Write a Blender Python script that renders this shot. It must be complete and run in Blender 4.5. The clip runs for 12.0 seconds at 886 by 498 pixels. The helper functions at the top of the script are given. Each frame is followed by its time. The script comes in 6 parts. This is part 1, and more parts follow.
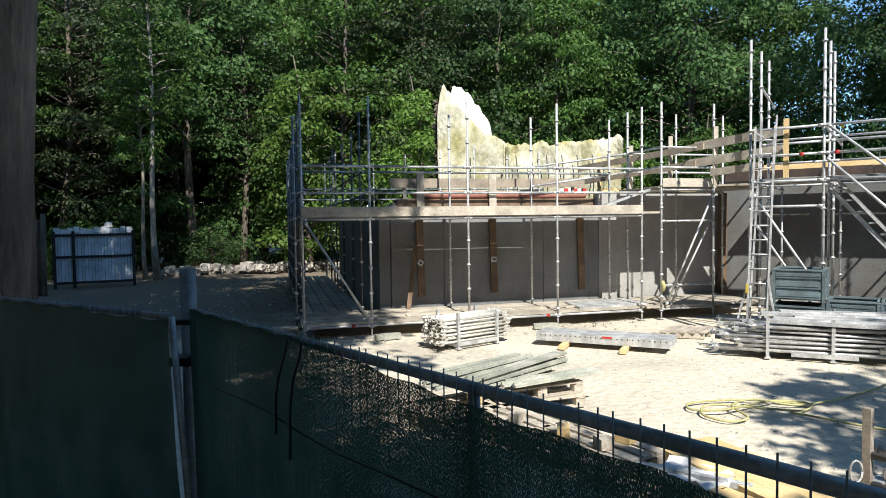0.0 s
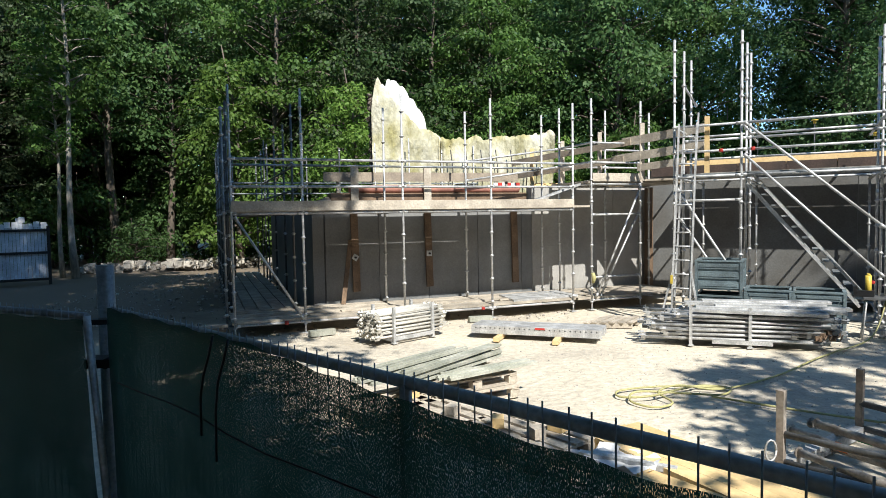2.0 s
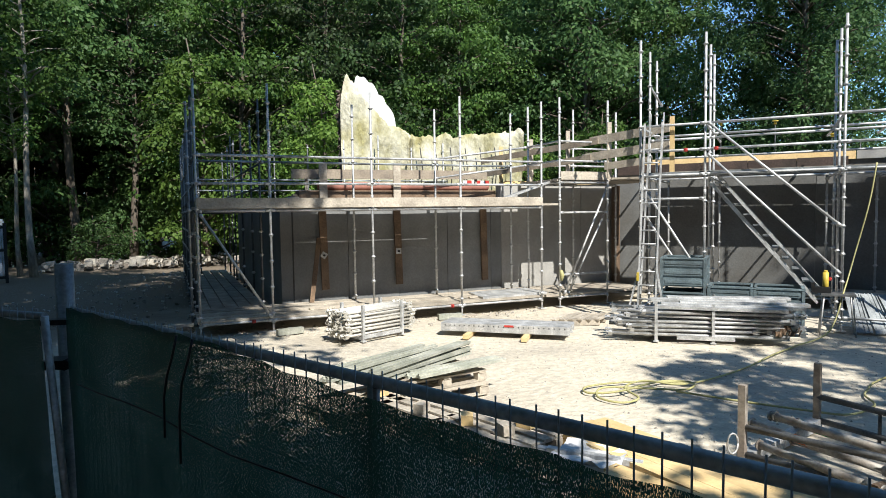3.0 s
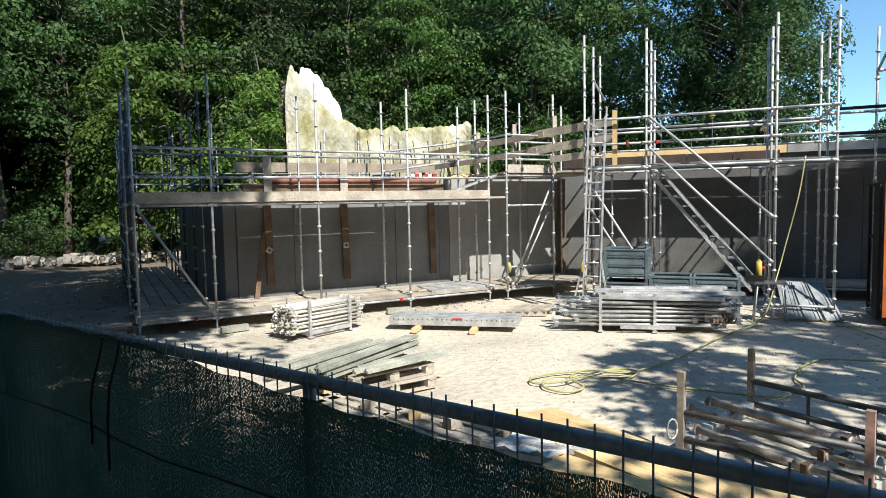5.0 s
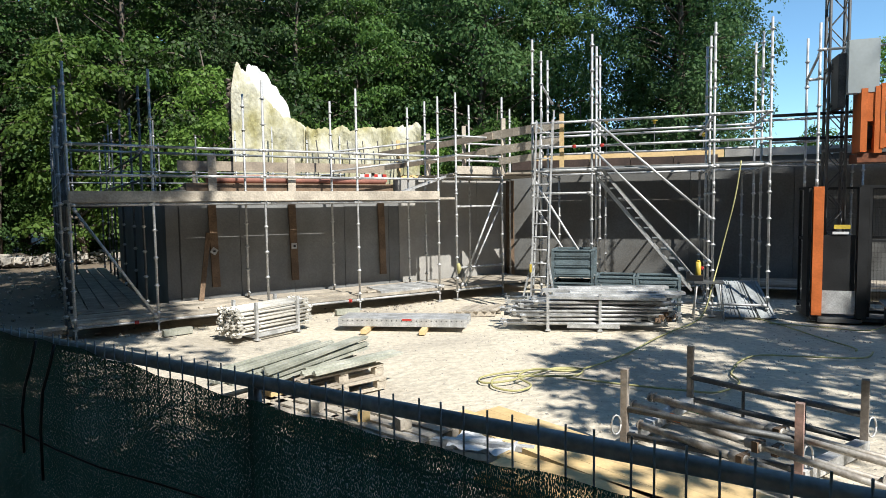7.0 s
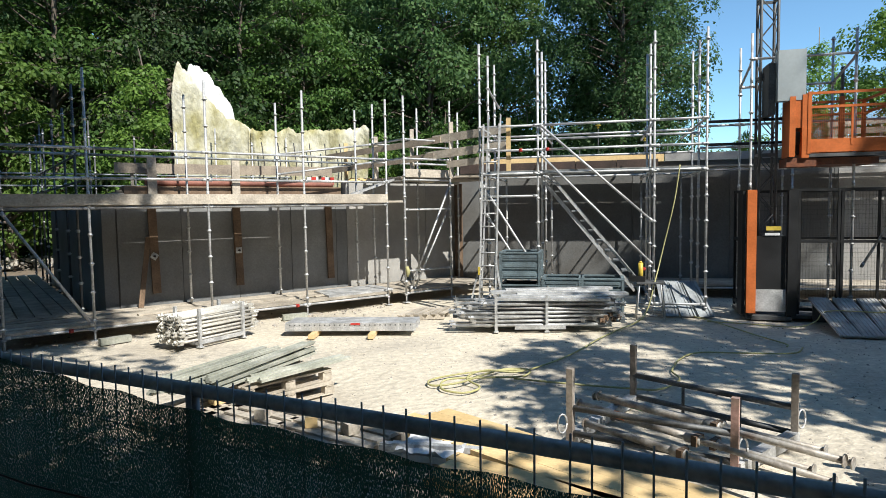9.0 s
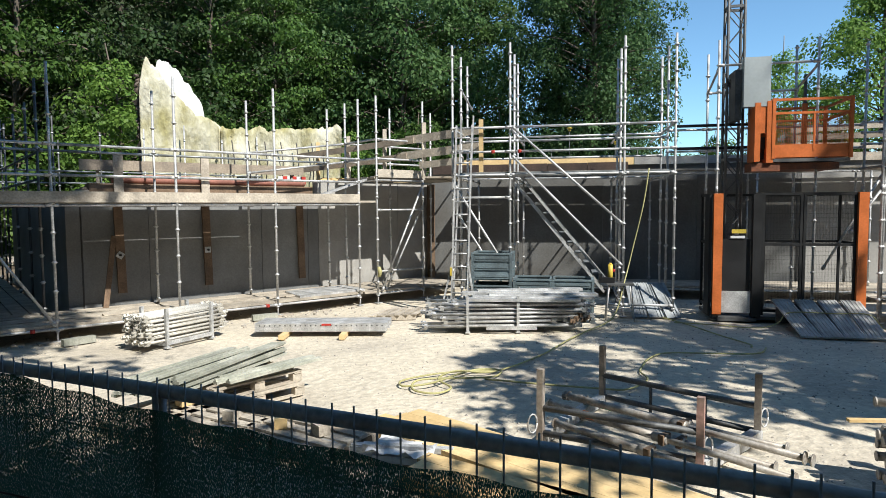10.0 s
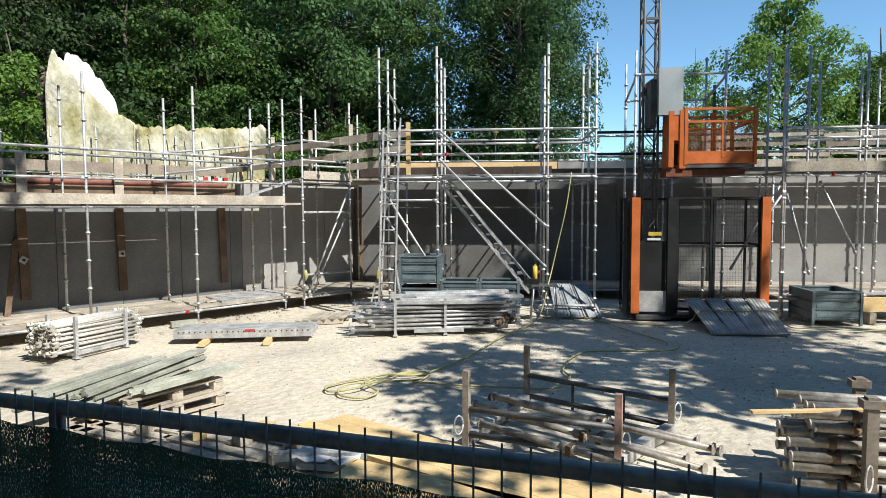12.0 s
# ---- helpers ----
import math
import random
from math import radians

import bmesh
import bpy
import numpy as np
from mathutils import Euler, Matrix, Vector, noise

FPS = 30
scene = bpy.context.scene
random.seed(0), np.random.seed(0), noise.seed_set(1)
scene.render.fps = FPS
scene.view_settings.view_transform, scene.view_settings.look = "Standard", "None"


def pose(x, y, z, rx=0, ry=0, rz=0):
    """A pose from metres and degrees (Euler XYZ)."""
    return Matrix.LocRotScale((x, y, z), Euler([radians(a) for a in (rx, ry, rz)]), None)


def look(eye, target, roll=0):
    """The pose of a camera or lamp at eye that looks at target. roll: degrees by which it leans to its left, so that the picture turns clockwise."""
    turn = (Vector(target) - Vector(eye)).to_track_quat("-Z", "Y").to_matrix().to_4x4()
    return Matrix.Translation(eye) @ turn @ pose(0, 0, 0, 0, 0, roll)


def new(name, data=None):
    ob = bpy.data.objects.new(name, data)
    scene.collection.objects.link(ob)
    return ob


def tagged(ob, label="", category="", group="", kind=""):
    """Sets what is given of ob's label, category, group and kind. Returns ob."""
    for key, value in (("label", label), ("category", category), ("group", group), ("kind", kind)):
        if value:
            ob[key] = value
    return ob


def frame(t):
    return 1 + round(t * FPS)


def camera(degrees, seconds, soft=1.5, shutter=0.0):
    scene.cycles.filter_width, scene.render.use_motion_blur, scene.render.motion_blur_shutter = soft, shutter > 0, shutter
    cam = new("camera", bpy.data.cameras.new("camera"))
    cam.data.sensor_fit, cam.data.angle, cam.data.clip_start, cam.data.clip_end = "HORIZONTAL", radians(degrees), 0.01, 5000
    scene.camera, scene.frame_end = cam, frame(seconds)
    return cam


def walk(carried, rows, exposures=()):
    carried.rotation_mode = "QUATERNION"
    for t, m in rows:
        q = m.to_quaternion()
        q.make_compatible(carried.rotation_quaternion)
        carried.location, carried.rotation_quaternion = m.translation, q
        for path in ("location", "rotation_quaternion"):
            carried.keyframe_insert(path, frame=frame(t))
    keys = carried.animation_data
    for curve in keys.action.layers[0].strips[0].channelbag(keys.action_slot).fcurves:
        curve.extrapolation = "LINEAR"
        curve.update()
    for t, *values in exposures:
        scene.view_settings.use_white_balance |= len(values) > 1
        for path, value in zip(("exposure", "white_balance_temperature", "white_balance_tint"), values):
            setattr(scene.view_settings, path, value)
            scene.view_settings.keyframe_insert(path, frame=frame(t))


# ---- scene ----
cam = camera(70.0, 12.0, soft=0.75)
walk(cam, [
    (0.0, pose(0.000, -0.000, 2.250, 87.55, 0.80, -0.03)),
    (0.5, pose(0.005, 0.011, 2.247, 87.38, 0.91, -1.46)),
    (1.0, pose(0.014, 0.018, 2.243, 87.21, 1.00, -3.29)),
    (1.5, pose(0.020, 0.020, 2.244, 87.08, 1.08, -4.42)),
    (2.0, pose(0.019, 0.028, 2.241, 86.96, 0.95, -5.83)),
    (2.5, pose(0.019, 0.029, 2.242, 86.82, 0.85, -7.42)),
    (3.0, pose(0.024, 0.032, 2.243, 86.70, 0.82, -8.57)),
    (5.0, pose(0.068, 0.054, 2.243, 86.02, 1.12, -13.13)),
    (5.5, pose(0.075, 0.049, 2.240, 85.91, 1.09, -14.25)),
    (6.0, pose(0.074, 0.040, 2.241, 85.89, 0.96, -15.37)),
    (6.5, pose(0.073, 0.037, 2.241, 85.96, 0.92, -16.38)),
    (7.0, pose(0.071, 0.039, 2.241, 86.03, 0.80, -17.64)),
    (9.0, pose(0.088, 0.032, 2.239, 86.25, 0.90, -22.23)),
    (9.5, pose(0.094, 0.032, 2.244, 86.23, 0.66, -23.30)),
    (10.0, pose(0.087, 0.025, 2.240, 86.28, 0.39, -24.71)),
    (10.5, pose(0.092, 0.023, 2.241, 86.37, 0.25, -26.18)),
    (11.0, pose(0.099, 0.017, 2.248, 86.43, 0.19, -27.98)),
    (11.5, pose(0.109, 0.015, 2.250, 86.45, 0.24, -29.53)),
    (12.0, pose(0.116, 0.010, 2.249, 86.45, 0.23, -31.12)),
], exposures=[(0.0, 0.75), (5.0, 0.65), (9.0, 0.58), (12.0, 0.52)])

# ---- world and sun ----
SUN_DIR = Vector((0.19, -0.65, 0.74)).normalized()      # towards the sun
world = bpy.data.worlds.new("world")
scene.world = world
world.use_nodes = True
wn = world.node_tree.nodes
sky = wn.new("ShaderNodeTexSky")
sky.sky_type = "NISHITA"
sky.sun_disc = False
sky.sun_elevation = math.asin(SUN_DIR.z)
sky.sun_rotation = math.atan2(SUN_DIR.x, SUN_DIR.y)
sky.altitude = 1500.0
sky.air_density, sky.dust_density, sky.ozone_density = 1.0, 0.0, 2.5
tint = wn.new("ShaderNodeMixRGB")       # clear summer air, a little cooler than the model
tint.blend_type, tint.inputs[0].default_value, tint.inputs[2].default_value = "MULTIPLY", 1.0, (0.79, 1.0, 1.01, 1)
world.node_tree.links.new(sky.outputs[0], tint.inputs[1])
world.node_tree.links.new(tint.outputs[0], wn["Background"].inputs[0])
wn["Background"].inputs[1].default_value = 0.13
sun_data = bpy.data.lights.new("sun", "SUN")
sun_data.energy, sun_data.angle, sun_data.color = 5.0, radians(0.6), (1.0, 0.968, 0.885)
sun = new("sun", sun_data)
sun.matrix_world = look(SUN_DIR * 60, (0, 0, 0))


# ---- materials ----
def mat(name, base, rough=0.7, metal=0.0, var=0.25, scale=4.0, fine=60.0, bump=0.2, second=None, patch=0.5,
        stretch=(1, 1, 1), spec=0.4, rand=0.0, bump_dist=0.01):
    """A surface with stains at a large scale, grain at a small one, and fine relief."""
    m = bpy.data.materials.new(name)
    m.use_nodes = True
    nt = m.node_tree
    n, link = nt.nodes, nt.links.new
    bsdf = n["Principled BSDF"]
    co = n.new("ShaderNodeTexCoord")
    mp = n.new("ShaderNodeMapping")
    mp.inputs["Scale"].default_value = stretch
    link(co.outputs["Object"], mp.inputs[0])
    big = n.new("ShaderNodeTexNoise")
    big.inputs["Scale"].default_value, big.inputs["Detail"].default_value = scale, 6
    small = n.new("ShaderNodeTexNoise")
    small.inputs["Scale"].default_value, small.inputs["Detail"].default_value = fine, 4
    link(mp.outputs[0], big.inputs[0])
    link(mp.outputs[0], small.inputs[0])
    ramp = n.new("ShaderNodeValToRGB")
    ramp.color_ramp.elements[0].position, ramp.color_ramp.elements[1].position = patch - 0.14, patch + 0.14
    dark = second or tuple(c * (1 - 1.4 * var) for c in base)
    ramp.color_ramp.elements[0].color, ramp.color_ramp.elements[1].color = (*dark, 1), (*base, 1)
    link(big.outputs[0], ramp.inputs[0])
    mul = n.new("ShaderNodeMixRGB")
    mul.blend_type, mul.inputs[0].default_value = "MULTIPLY", 1.0
    mr = n.new("ShaderNodeMapRange")
    mr.inputs[1].default_value, mr.inputs[2].default_value = 0.25, 0.75
    mr.inputs[3].default_value, mr.inputs[4].default_value = 1 - var, 1 + var * 0.6
    link(small.outputs[0], mr.inputs[0])
    link(ramp.outputs[0], mul.inputs[1])
    link(mr.outputs[0], mul.inputs[2])
    last = mul
    if rand:
        info = n.new("ShaderNodeObjectInfo")
        rr = n.new("ShaderNodeMapRange")
        rr.inputs[3].default_value, rr.inputs[4].default_value = 1 - rand, 1 + rand
        link(info.outputs["Random"], rr.inputs[0])
        last = n.new("ShaderNodeMixRGB")
        last.blend_type, last.inputs[0].default_value = "MULTIPLY", 1.0
        link(mul.outputs[0], last.inputs[1])
        link(rr.outputs[0], last.inputs[2])
    link(last.outputs[0], bsdf.inputs["Base Color"])
    rg = n.new("ShaderNodeMapRange")
    rg.inputs[3].default_value, rg.inputs[4].default_value = max(0.05, rough - 0.15), min(1, rough + 0.15)
    link(big.outputs[0], rg.inputs[0])
    link(rg.outputs[0], bsdf.inputs["Roughness"])
    bsdf.inputs["Metallic"].default_value = metal
    bsdf.inputs["Specular IOR Level"].default_value = spec
    bp = n.new("ShaderNodeBump")
    bp.inputs["Strength"].default_value, bp.inputs["Distance"].default_value = bump, bump_dist
    link(small.outputs[0], bp.inputs["Height"])
    link(bp.outputs[0], bsdf.inputs["Normal"])
    return m


def leaf_mat(name, base, second):
    m = bpy.data.materials.new(name)
    m.use_nodes = True
    nt = m.node_tree
    n, link = nt.nodes, nt.links.new
    bsdf = n["Principled BSDF"]
    geo = n.new("ShaderNodeNewGeometry")
    info = n.new("ShaderNodeObjectInfo")
    ramp = n.new("ShaderNodeValToRGB")
    ramp.color_ramp.elements[0].color, ramp.color_ramp.elements[1].color = (*base, 1), (*second, 1)
    link(geo.outputs["Random Per Island"], ramp.inputs[0])
    mul = n.new("ShaderNodeMixRGB")
    mul.blend_type, mul.inputs[0].default_value = "MULTIPLY", 1.0
    rr = n.new("ShaderNodeMapRange")
    rr.inputs[3].default_value, rr.inputs[4].default_value = 0.7, 1.35
    link(info.outputs["Random"], rr.inputs[0])
    link(ramp.outputs[0], mul.inputs[1])
    link(rr.outputs[0], mul.inputs[2])
    link(mul.outputs[0], bsdf.inputs["Base Color"])
    bsdf.inputs["Roughness"].default_value = 0.55
    bsdf.inputs["Specular IOR Level"].default_value = 0.3
    tr = n.new("ShaderNodeBsdfTranslucent")
    link(mul.outputs[0], tr.inputs[0])
    mix = n.new("ShaderNodeMixShader")
    mix.inputs[0].default_value = 0.48
    link(bsdf.outputs[0], mix.inputs[1])
    link(tr.outputs[0], mix.inputs[2])
    link(mix.outputs[0], n["Material Output"].inputs[0])
    return m


def cloth_mat():
    """Woven shade cloth: dark green threads with fine open gaps, denser in places."""
    m = bpy.data.materials.new("shade_cloth")
    m.use_nodes = True
    nt = m.node_tree
    n, link = nt.nodes, nt.links.new
    bsdf = n["Principled BSDF"]
    uv = n.new("ShaderNodeTexCoord")
    thread = n.new("ShaderNodeMapping")
    thread.inputs["Scale"].default_value = (430, 120, 1)
    link(uv.outputs["UV"], thread.inputs[0])
    gap = n.new("ShaderNodeTexNoise")
    gap.inputs["Scale"].default_value, gap.inputs["Detail"].default_value = 1.0, 1
    link(thread.outputs[0], gap.inputs[0])
    fold = n.new("ShaderNodeTexNoise")
    fold.inputs["Scale"].default_value, fold.inputs["Detail"].default_value = 2.2, 4
    link(uv.outputs["UV"], fold.inputs[0])
    add = n.new("ShaderNodeMath")
    add.operation = "MULTIPLY_ADD"
    link(fold.outputs[0], add.inputs[0])
    add.inputs[1].default_value = 0.24
    link(gap.outputs[0], add.inputs[2])
    # gaps widened towards one end, in place of view angle and backlight
    ends = n.new("ShaderNodeSeparateXYZ")
    link(uv.outputs["UV"], ends.inputs[0])
    openness = n.new("ShaderNodeMapRange")
    openness.inputs[1].default_value, openness.inputs[2].default_value = 1.6, 4.2
    openness.inputs[3].default_value, openness.inputs[4].default_value = -0.01, 0.07
    link(ends.outputs[0], openness.inputs[0])
    wide = n.new("ShaderNodeMath")
    link(add.outputs[0], wide.inputs[0])
    link(openness.outputs[0], wide.inputs[1])
    add = wide
    hole = n.new("ShaderNodeMapRange")
    hole.inputs[1].default_value, hole.inputs[2].default_value = 0.705, 0.76
    hole.inputs[3].default_value, hole.inputs[4].default_value = 0.0, 0.62
    link(add.outputs[0], hole.inputs[0])
    ramp = n.new("ShaderNodeValToRGB")
    ramp.color_ramp.elements[0].color, ramp.color_ramp.elements[1].color = (0.004, 0.028, 0.022, 1), (0.017, 0.115, 0.084, 1)
    link(fold.outputs[0], ramp.inputs[0])
    link(ramp.outputs[0], bsdf.inputs["Base Color"])
    bsdf.inputs["Roughness"].default_value = 0.6
    tp = n.new("ShaderNodeBsdfTransparent")
    mix = n.new("ShaderNodeMixShader")
    link(hole.outputs[0], mix.inputs[0])
    link(bsdf.outputs[0], mix.inputs[1])
    link(tp.outputs[0], mix.inputs[2])
    glow = n.new("ShaderNodeBsdfTranslucent")       # light of the yard seeps through the weave
    glow.inputs[0].default_value = (0.022, 0.085, 0.065, 1)
    body = n.new("ShaderNodeMixShader")
    body.inputs[0].default_value = 0.22
    link(bsdf.outputs[0], body.inputs[1])
    link(glow.outputs[0], body.inputs[2])
    link(body.outputs[0], mix.inputs[1])
    link(mix.outputs[0], n["Material Output"].inputs[0])
    return m


def glass_mat():
    m = bpy.data.materials.new("clear_sheet")
    m.use_nodes = True
    b = m.node_tree.nodes["Principled BSDF"]
    b.inputs["Transmission Weight"].default_value = 1.0
    b.inputs["Roughness"].default_value = 0.15
    b.inputs["Base Color"].default_value = (0.85, 0.85, 0.85, 1)
    b.inputs["IOR"].default_value = 1.1
    return m


SAND = mat("sand", (0.66, 0.59, 0.475), 0.95, var=0.22, scale=0.5, fine=10, bump=0.8, second=(0.47, 0.42, 0.35), patch=0.44, bump_dist=0.04)
STEEL = mat("galvanised_steel", (0.62, 0.625, 0.63), 0.48, 0.36, var=0.28, scale=5, fine=40, bump=0.08)
STEEL_DULL = mat("dull_steel", (0.36, 0.385, 0.40), 0.52, 0.5, var=0.3, scale=4, fine=50, bump=0.12)
STEEL_DUSTY = mat("dusty_galvanised_steel", (0.64, 0.62, 0.57), 0.62, 0.3, var=0.3, scale=4, fine=40, bump=0.12, second=(0.42, 0.39, 0.34), patch=0.42, rand=0.15)
BOX_STEEL = mat("blue_grey_sheet_steel", (0.23, 0.30, 0.33), 0.5, 0.45, var=0.3, scale=3, fine=40, bump=0.12, second=(0.15, 0.19, 0.21), rand=0.1)
# For dark steel parts, and for scaffold tubes darkened to imitate shade.
STEEL_DARK = mat("weathered_and_shaded_steel", (0.16, 0.165, 0.17), 0.6, 0.5, var=0.3, scale=3, fine=50, bump=0.1)
BLACK = mat("black_paint", (0.02, 0.021, 0.023), 0.5, 0.1, var=0.25, scale=3, fine=40, bump=0.08)
CONCRETE = mat("concrete", (0.225, 0.23, 0.232), 0.9, var=0.16, scale=0.9, fine=30, bump=0.25, second=(0.155, 0.158, 0.16), rand=0.12)
PROP = mat("worn_prop_steel", (0.43, 0.41, 0.38), 0.6, 0.35, var=0.3, scale=6, fine=40, bump=0.15, second=(0.19, 0.15, 0.12), patch=0.42)
POSTWOOD = mat("stained_post", (0.31, 0.275, 0.24), 0.8, var=0.3, scale=3, fine=30, bump=0.4, second=(0.22, 0.18, 0.15), rand=0.2)
FORMPLY = mat("dark_formwork_ply", (0.075, 0.05, 0.042), 0.6, var=0.35, scale=2.5, fine=30, bump=0.2, second=(0.045, 0.034, 0.03), rand=0.2)
REDPOST = mat("faded_red_post", (0.42, 0.26, 0.23), 0.8, var=0.3, scale=5, fine=30, bump=0.3, second=(0.28, 0.20, 0.17))
GREYWOOD = mat("greyed_timber", (0.45, 0.45, 0.39), 0.85, var=0.28, scale=3, fine=30, bump=0.4, second=(0.30, 0.31, 0.26), rand=0.2)
GRIT = mat("grit", (0.52, 0.48, 0.42), 0.95, var=0.35, scale=3, fine=40, bump=0.2, second=(0.25, 0.23, 0.21))
# Concrete split by light: darker tone for shade, lighter ones for sunlit walls.
CONCRETE_DARK = mat("shaded_concrete", (0.16, 0.165, 0.166), 0.85, var=0.2, scale=0.8, fine=30, bump=0.25, second=(0.11, 0.106, 0.10), rand=0.12)
CONCRETE_MID = mat("lit_corner_concrete", (0.42, 0.41, 0.39), 0.9, var=0.15, scale=1.0, fine=30, bump=0.25, second=(0.31, 0.30, 0.285), rand=0.1)
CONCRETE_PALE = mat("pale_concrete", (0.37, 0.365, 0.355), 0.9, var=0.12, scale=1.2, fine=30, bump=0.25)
ROOFING = mat("dark_roof_sheet", (0.09, 0.085, 0.085), 0.8, var=0.3, scale=1, fine=20, bump=0.2)
PLANK = mat("weathered_plank", (0.50, 0.445, 0.37), 0.85, var=0.3, scale=3, fine=30, bump=0.4, stretch=(1, 1, 1), second=(0.33, 0.29, 0.24), rand=0.2)
PLANK_GREY = mat("grey_brown_plank", (0.33, 0.28, 0.22), 0.85, var=0.3, scale=3, fine=30, bump=0.4, second=(0.22, 0.185, 0.15), rand=0.15)
PLANK_DARK = mat("stained_plank", (0.20, 0.135, 0.09), 0.85, var=0.3, scale=3, fine=30, bump=0.4, rand=0.2)
PINE = mat("new_pine", (0.70, 0.52, 0.28), 0.7, var=0.16, scale=2, fine=24, bump=0.2, second=(0.62, 0.44, 0.21), rand=0.1)
RAMP_STEEL = mat("worn_ramp_steel", (0.54, 0.545, 0.53), 0.55, 0.3, var=0.25, scale=3, fine=40, bump=0.12, second=(0.32, 0.32, 0.31))
LEAF_DEEP = leaf_mat("deep_green_leaves", (0.034, 0.078, 0.028), (0.080, 0.145, 0.048))
ORANGE = mat("orange_paint", (0.62, 0.165, 0.045), 0.45, var=0.16, scale=3, fine=30, bump=0.06)
CABINET = mat("smooth_grey_sheet_metal", (0.42, 0.47, 0.49), 0.42, 0.25, var=0.06, scale=1.5, fine=20, bump=0.02)
ORANGE_DARK = mat("dark_orange_paint", (0.22, 0.075, 0.035), 0.7, var=0.35, scale=5, fine=30, bump=0.2, second=(0.12, 0.05, 0.03))
YELLOW = mat("yellow_plastic", (0.62, 0.46, 0.07), 0.5, var=0.15, scale=6, fine=40, bump=0.05)
HOSE = mat("pale_yellow_rubber", (0.50, 0.47, 0.22), 0.6, var=0.25, scale=2, fine=30, bump=0.05)
RED = mat("red_paint", (0.55, 0.05, 0.04), 0.5, var=0.2, scale=6, fine=30, bump=0.05)
PINK = mat("pink_board", (0.42, 0.19, 0.15), 0.8, var=0.25, scale=3, fine=20, bump=0.2)
GREEN = mat("green_paint", (0.05, 0.42, 0.10), 0.5, var=0.2)
WHITE = mat("white_sheet", (0.75, 0.76, 0.78), 0.5, var=0.12, scale=3, fine=30, bump=0.1)
FENCE_BLUE = mat("blue_grey_boards", (0.56, 0.61, 0.69), 0.6, var=0.2, scale=2, fine=20, bump=0.2, rand=0.12)
RUIN = mat("painted_plaster_rock", (0.62, 0.595, 0.475), 0.9, var=0.26, scale=1.3, fine=7, bump=0.8, second=(0.33, 0.30, 0.14), patch=0.49, bump_dist=0.08, stretch=(1.1, 1, 0.65))
RUIN_WHITE = mat("white_plaster", (0.74, 0.74, 0.72), 0.9, var=0.16, scale=1.5, fine=8, bump=0.5, bump_dist=0.05)
BARK = mat("bark", (0.19, 0.155, 0.125), 0.95, var=0.4, scale=3, fine=14, bump=1.0, stretch=(1, 1, 0.25), bump_dist=0.05)
BIRCH = mat("pale_bark", (0.36, 0.33, 0.28), 0.9, var=0.35, scale=4, fine=14, bump=0.6, stretch=(1, 1, 0.4), bump_dist=0.03)
LEAF = leaf_mat("leaves", (0.052, 0.113, 0.027), (0.117, 0.213, 0.047))
LEAF_DARK = leaf_mat("dark_leaves", (0.045, 0.098, 0.034), (0.100, 0.178, 0.056))
LEAF_GREY = leaf_mat("grey_green_needles", (0.050, 0.084, 0.038), (0.108, 0.154, 0.068))
LEAF_LIGHT = leaf_mat("light_leaves", (0.105, 0.200, 0.040), (0.195, 0.315, 0.065))
SOIL = mat("forest_soil", (0.15, 0.13, 0.11), 0.95, var=0.3, scale=0.8, fine=8, bump=0.8, second=(0.075, 0.058, 0.043), bump_dist=0.05)


def yard_mat():
    """Pale sand of the yard that gives way to brown soil towards the forest."""
    m = SAND
    nt = m.node_tree
    n, link = nt.nodes, nt.links.new
    bsdf = n["Principled BSDF"]
    old = bsdf.inputs["Base Color"].links[0].from_socket
    co = n.new("ShaderNodeTexCoord")
    dist = n.new("ShaderNodeVectorMath")
    dist.operation = "DISTANCE"
    dist.inputs[1].default_value = (5.5, 7.0, 0)
    link(co.outputs["Object"], dist.inputs[0])
    wob = n.new("ShaderNodeTexNoise")
    wob.inputs["Scale"].default_value, wob.inputs["Detail"].default_value = 0.45, 5
    link(co.outputs["Object"], wob.inputs[0])
    add = n.new("ShaderNodeMath")
    add.operation = "MULTIPLY_ADD"
    add.inputs[1].default_value = 7.0
    link(wob.outputs[0], add.inputs[0])
    link(dist.outputs["Value"], add.inputs[2])
    edge = n.new("ShaderNodeMapRange")
    edge.inputs[1].default_value, edge.inputs[2].default_value = 12.5, 17.5
    link(add.outputs[0], edge.inputs[0])
    # grey gravel patches in the sand
    grit = n.new("ShaderNodeTexVoronoi")
    grit.inputs["Scale"].default_value = 26
    link(co.outputs["Object"], grit.inputs[0])
    gr = n.new("ShaderNodeMapRange")
    gr.inputs[1].default_value, gr.inputs[2].default_value, gr.inputs[3].default_value, gr.inputs[4].default_value = 0.05, 0.5, 1.08, 0.72
    link(grit.outputs["Distance"], gr.inputs[0])
    gm = n.new("ShaderNodeMixRGB")
    gm.blend_type = "MULTIPLY"
    gm.inputs[0].default_value = 0.5
    link(old, gm.inputs[1])
    link(gr.outputs[0], gm.inputs[2])
    mix = n.new("ShaderNodeMixRGB")
    mix.inputs[2].default_value = (0.17, 0.135, 0.10, 1)
    link(edge.outputs[0], mix.inputs[0])
    link(gm.outputs[0], mix.inputs[1])
    link(mix.outputs[0], bsdf.inputs["Base Color"])


yard_mat()
CLOTH = cloth_mat()
CLEAR = glass_mat()


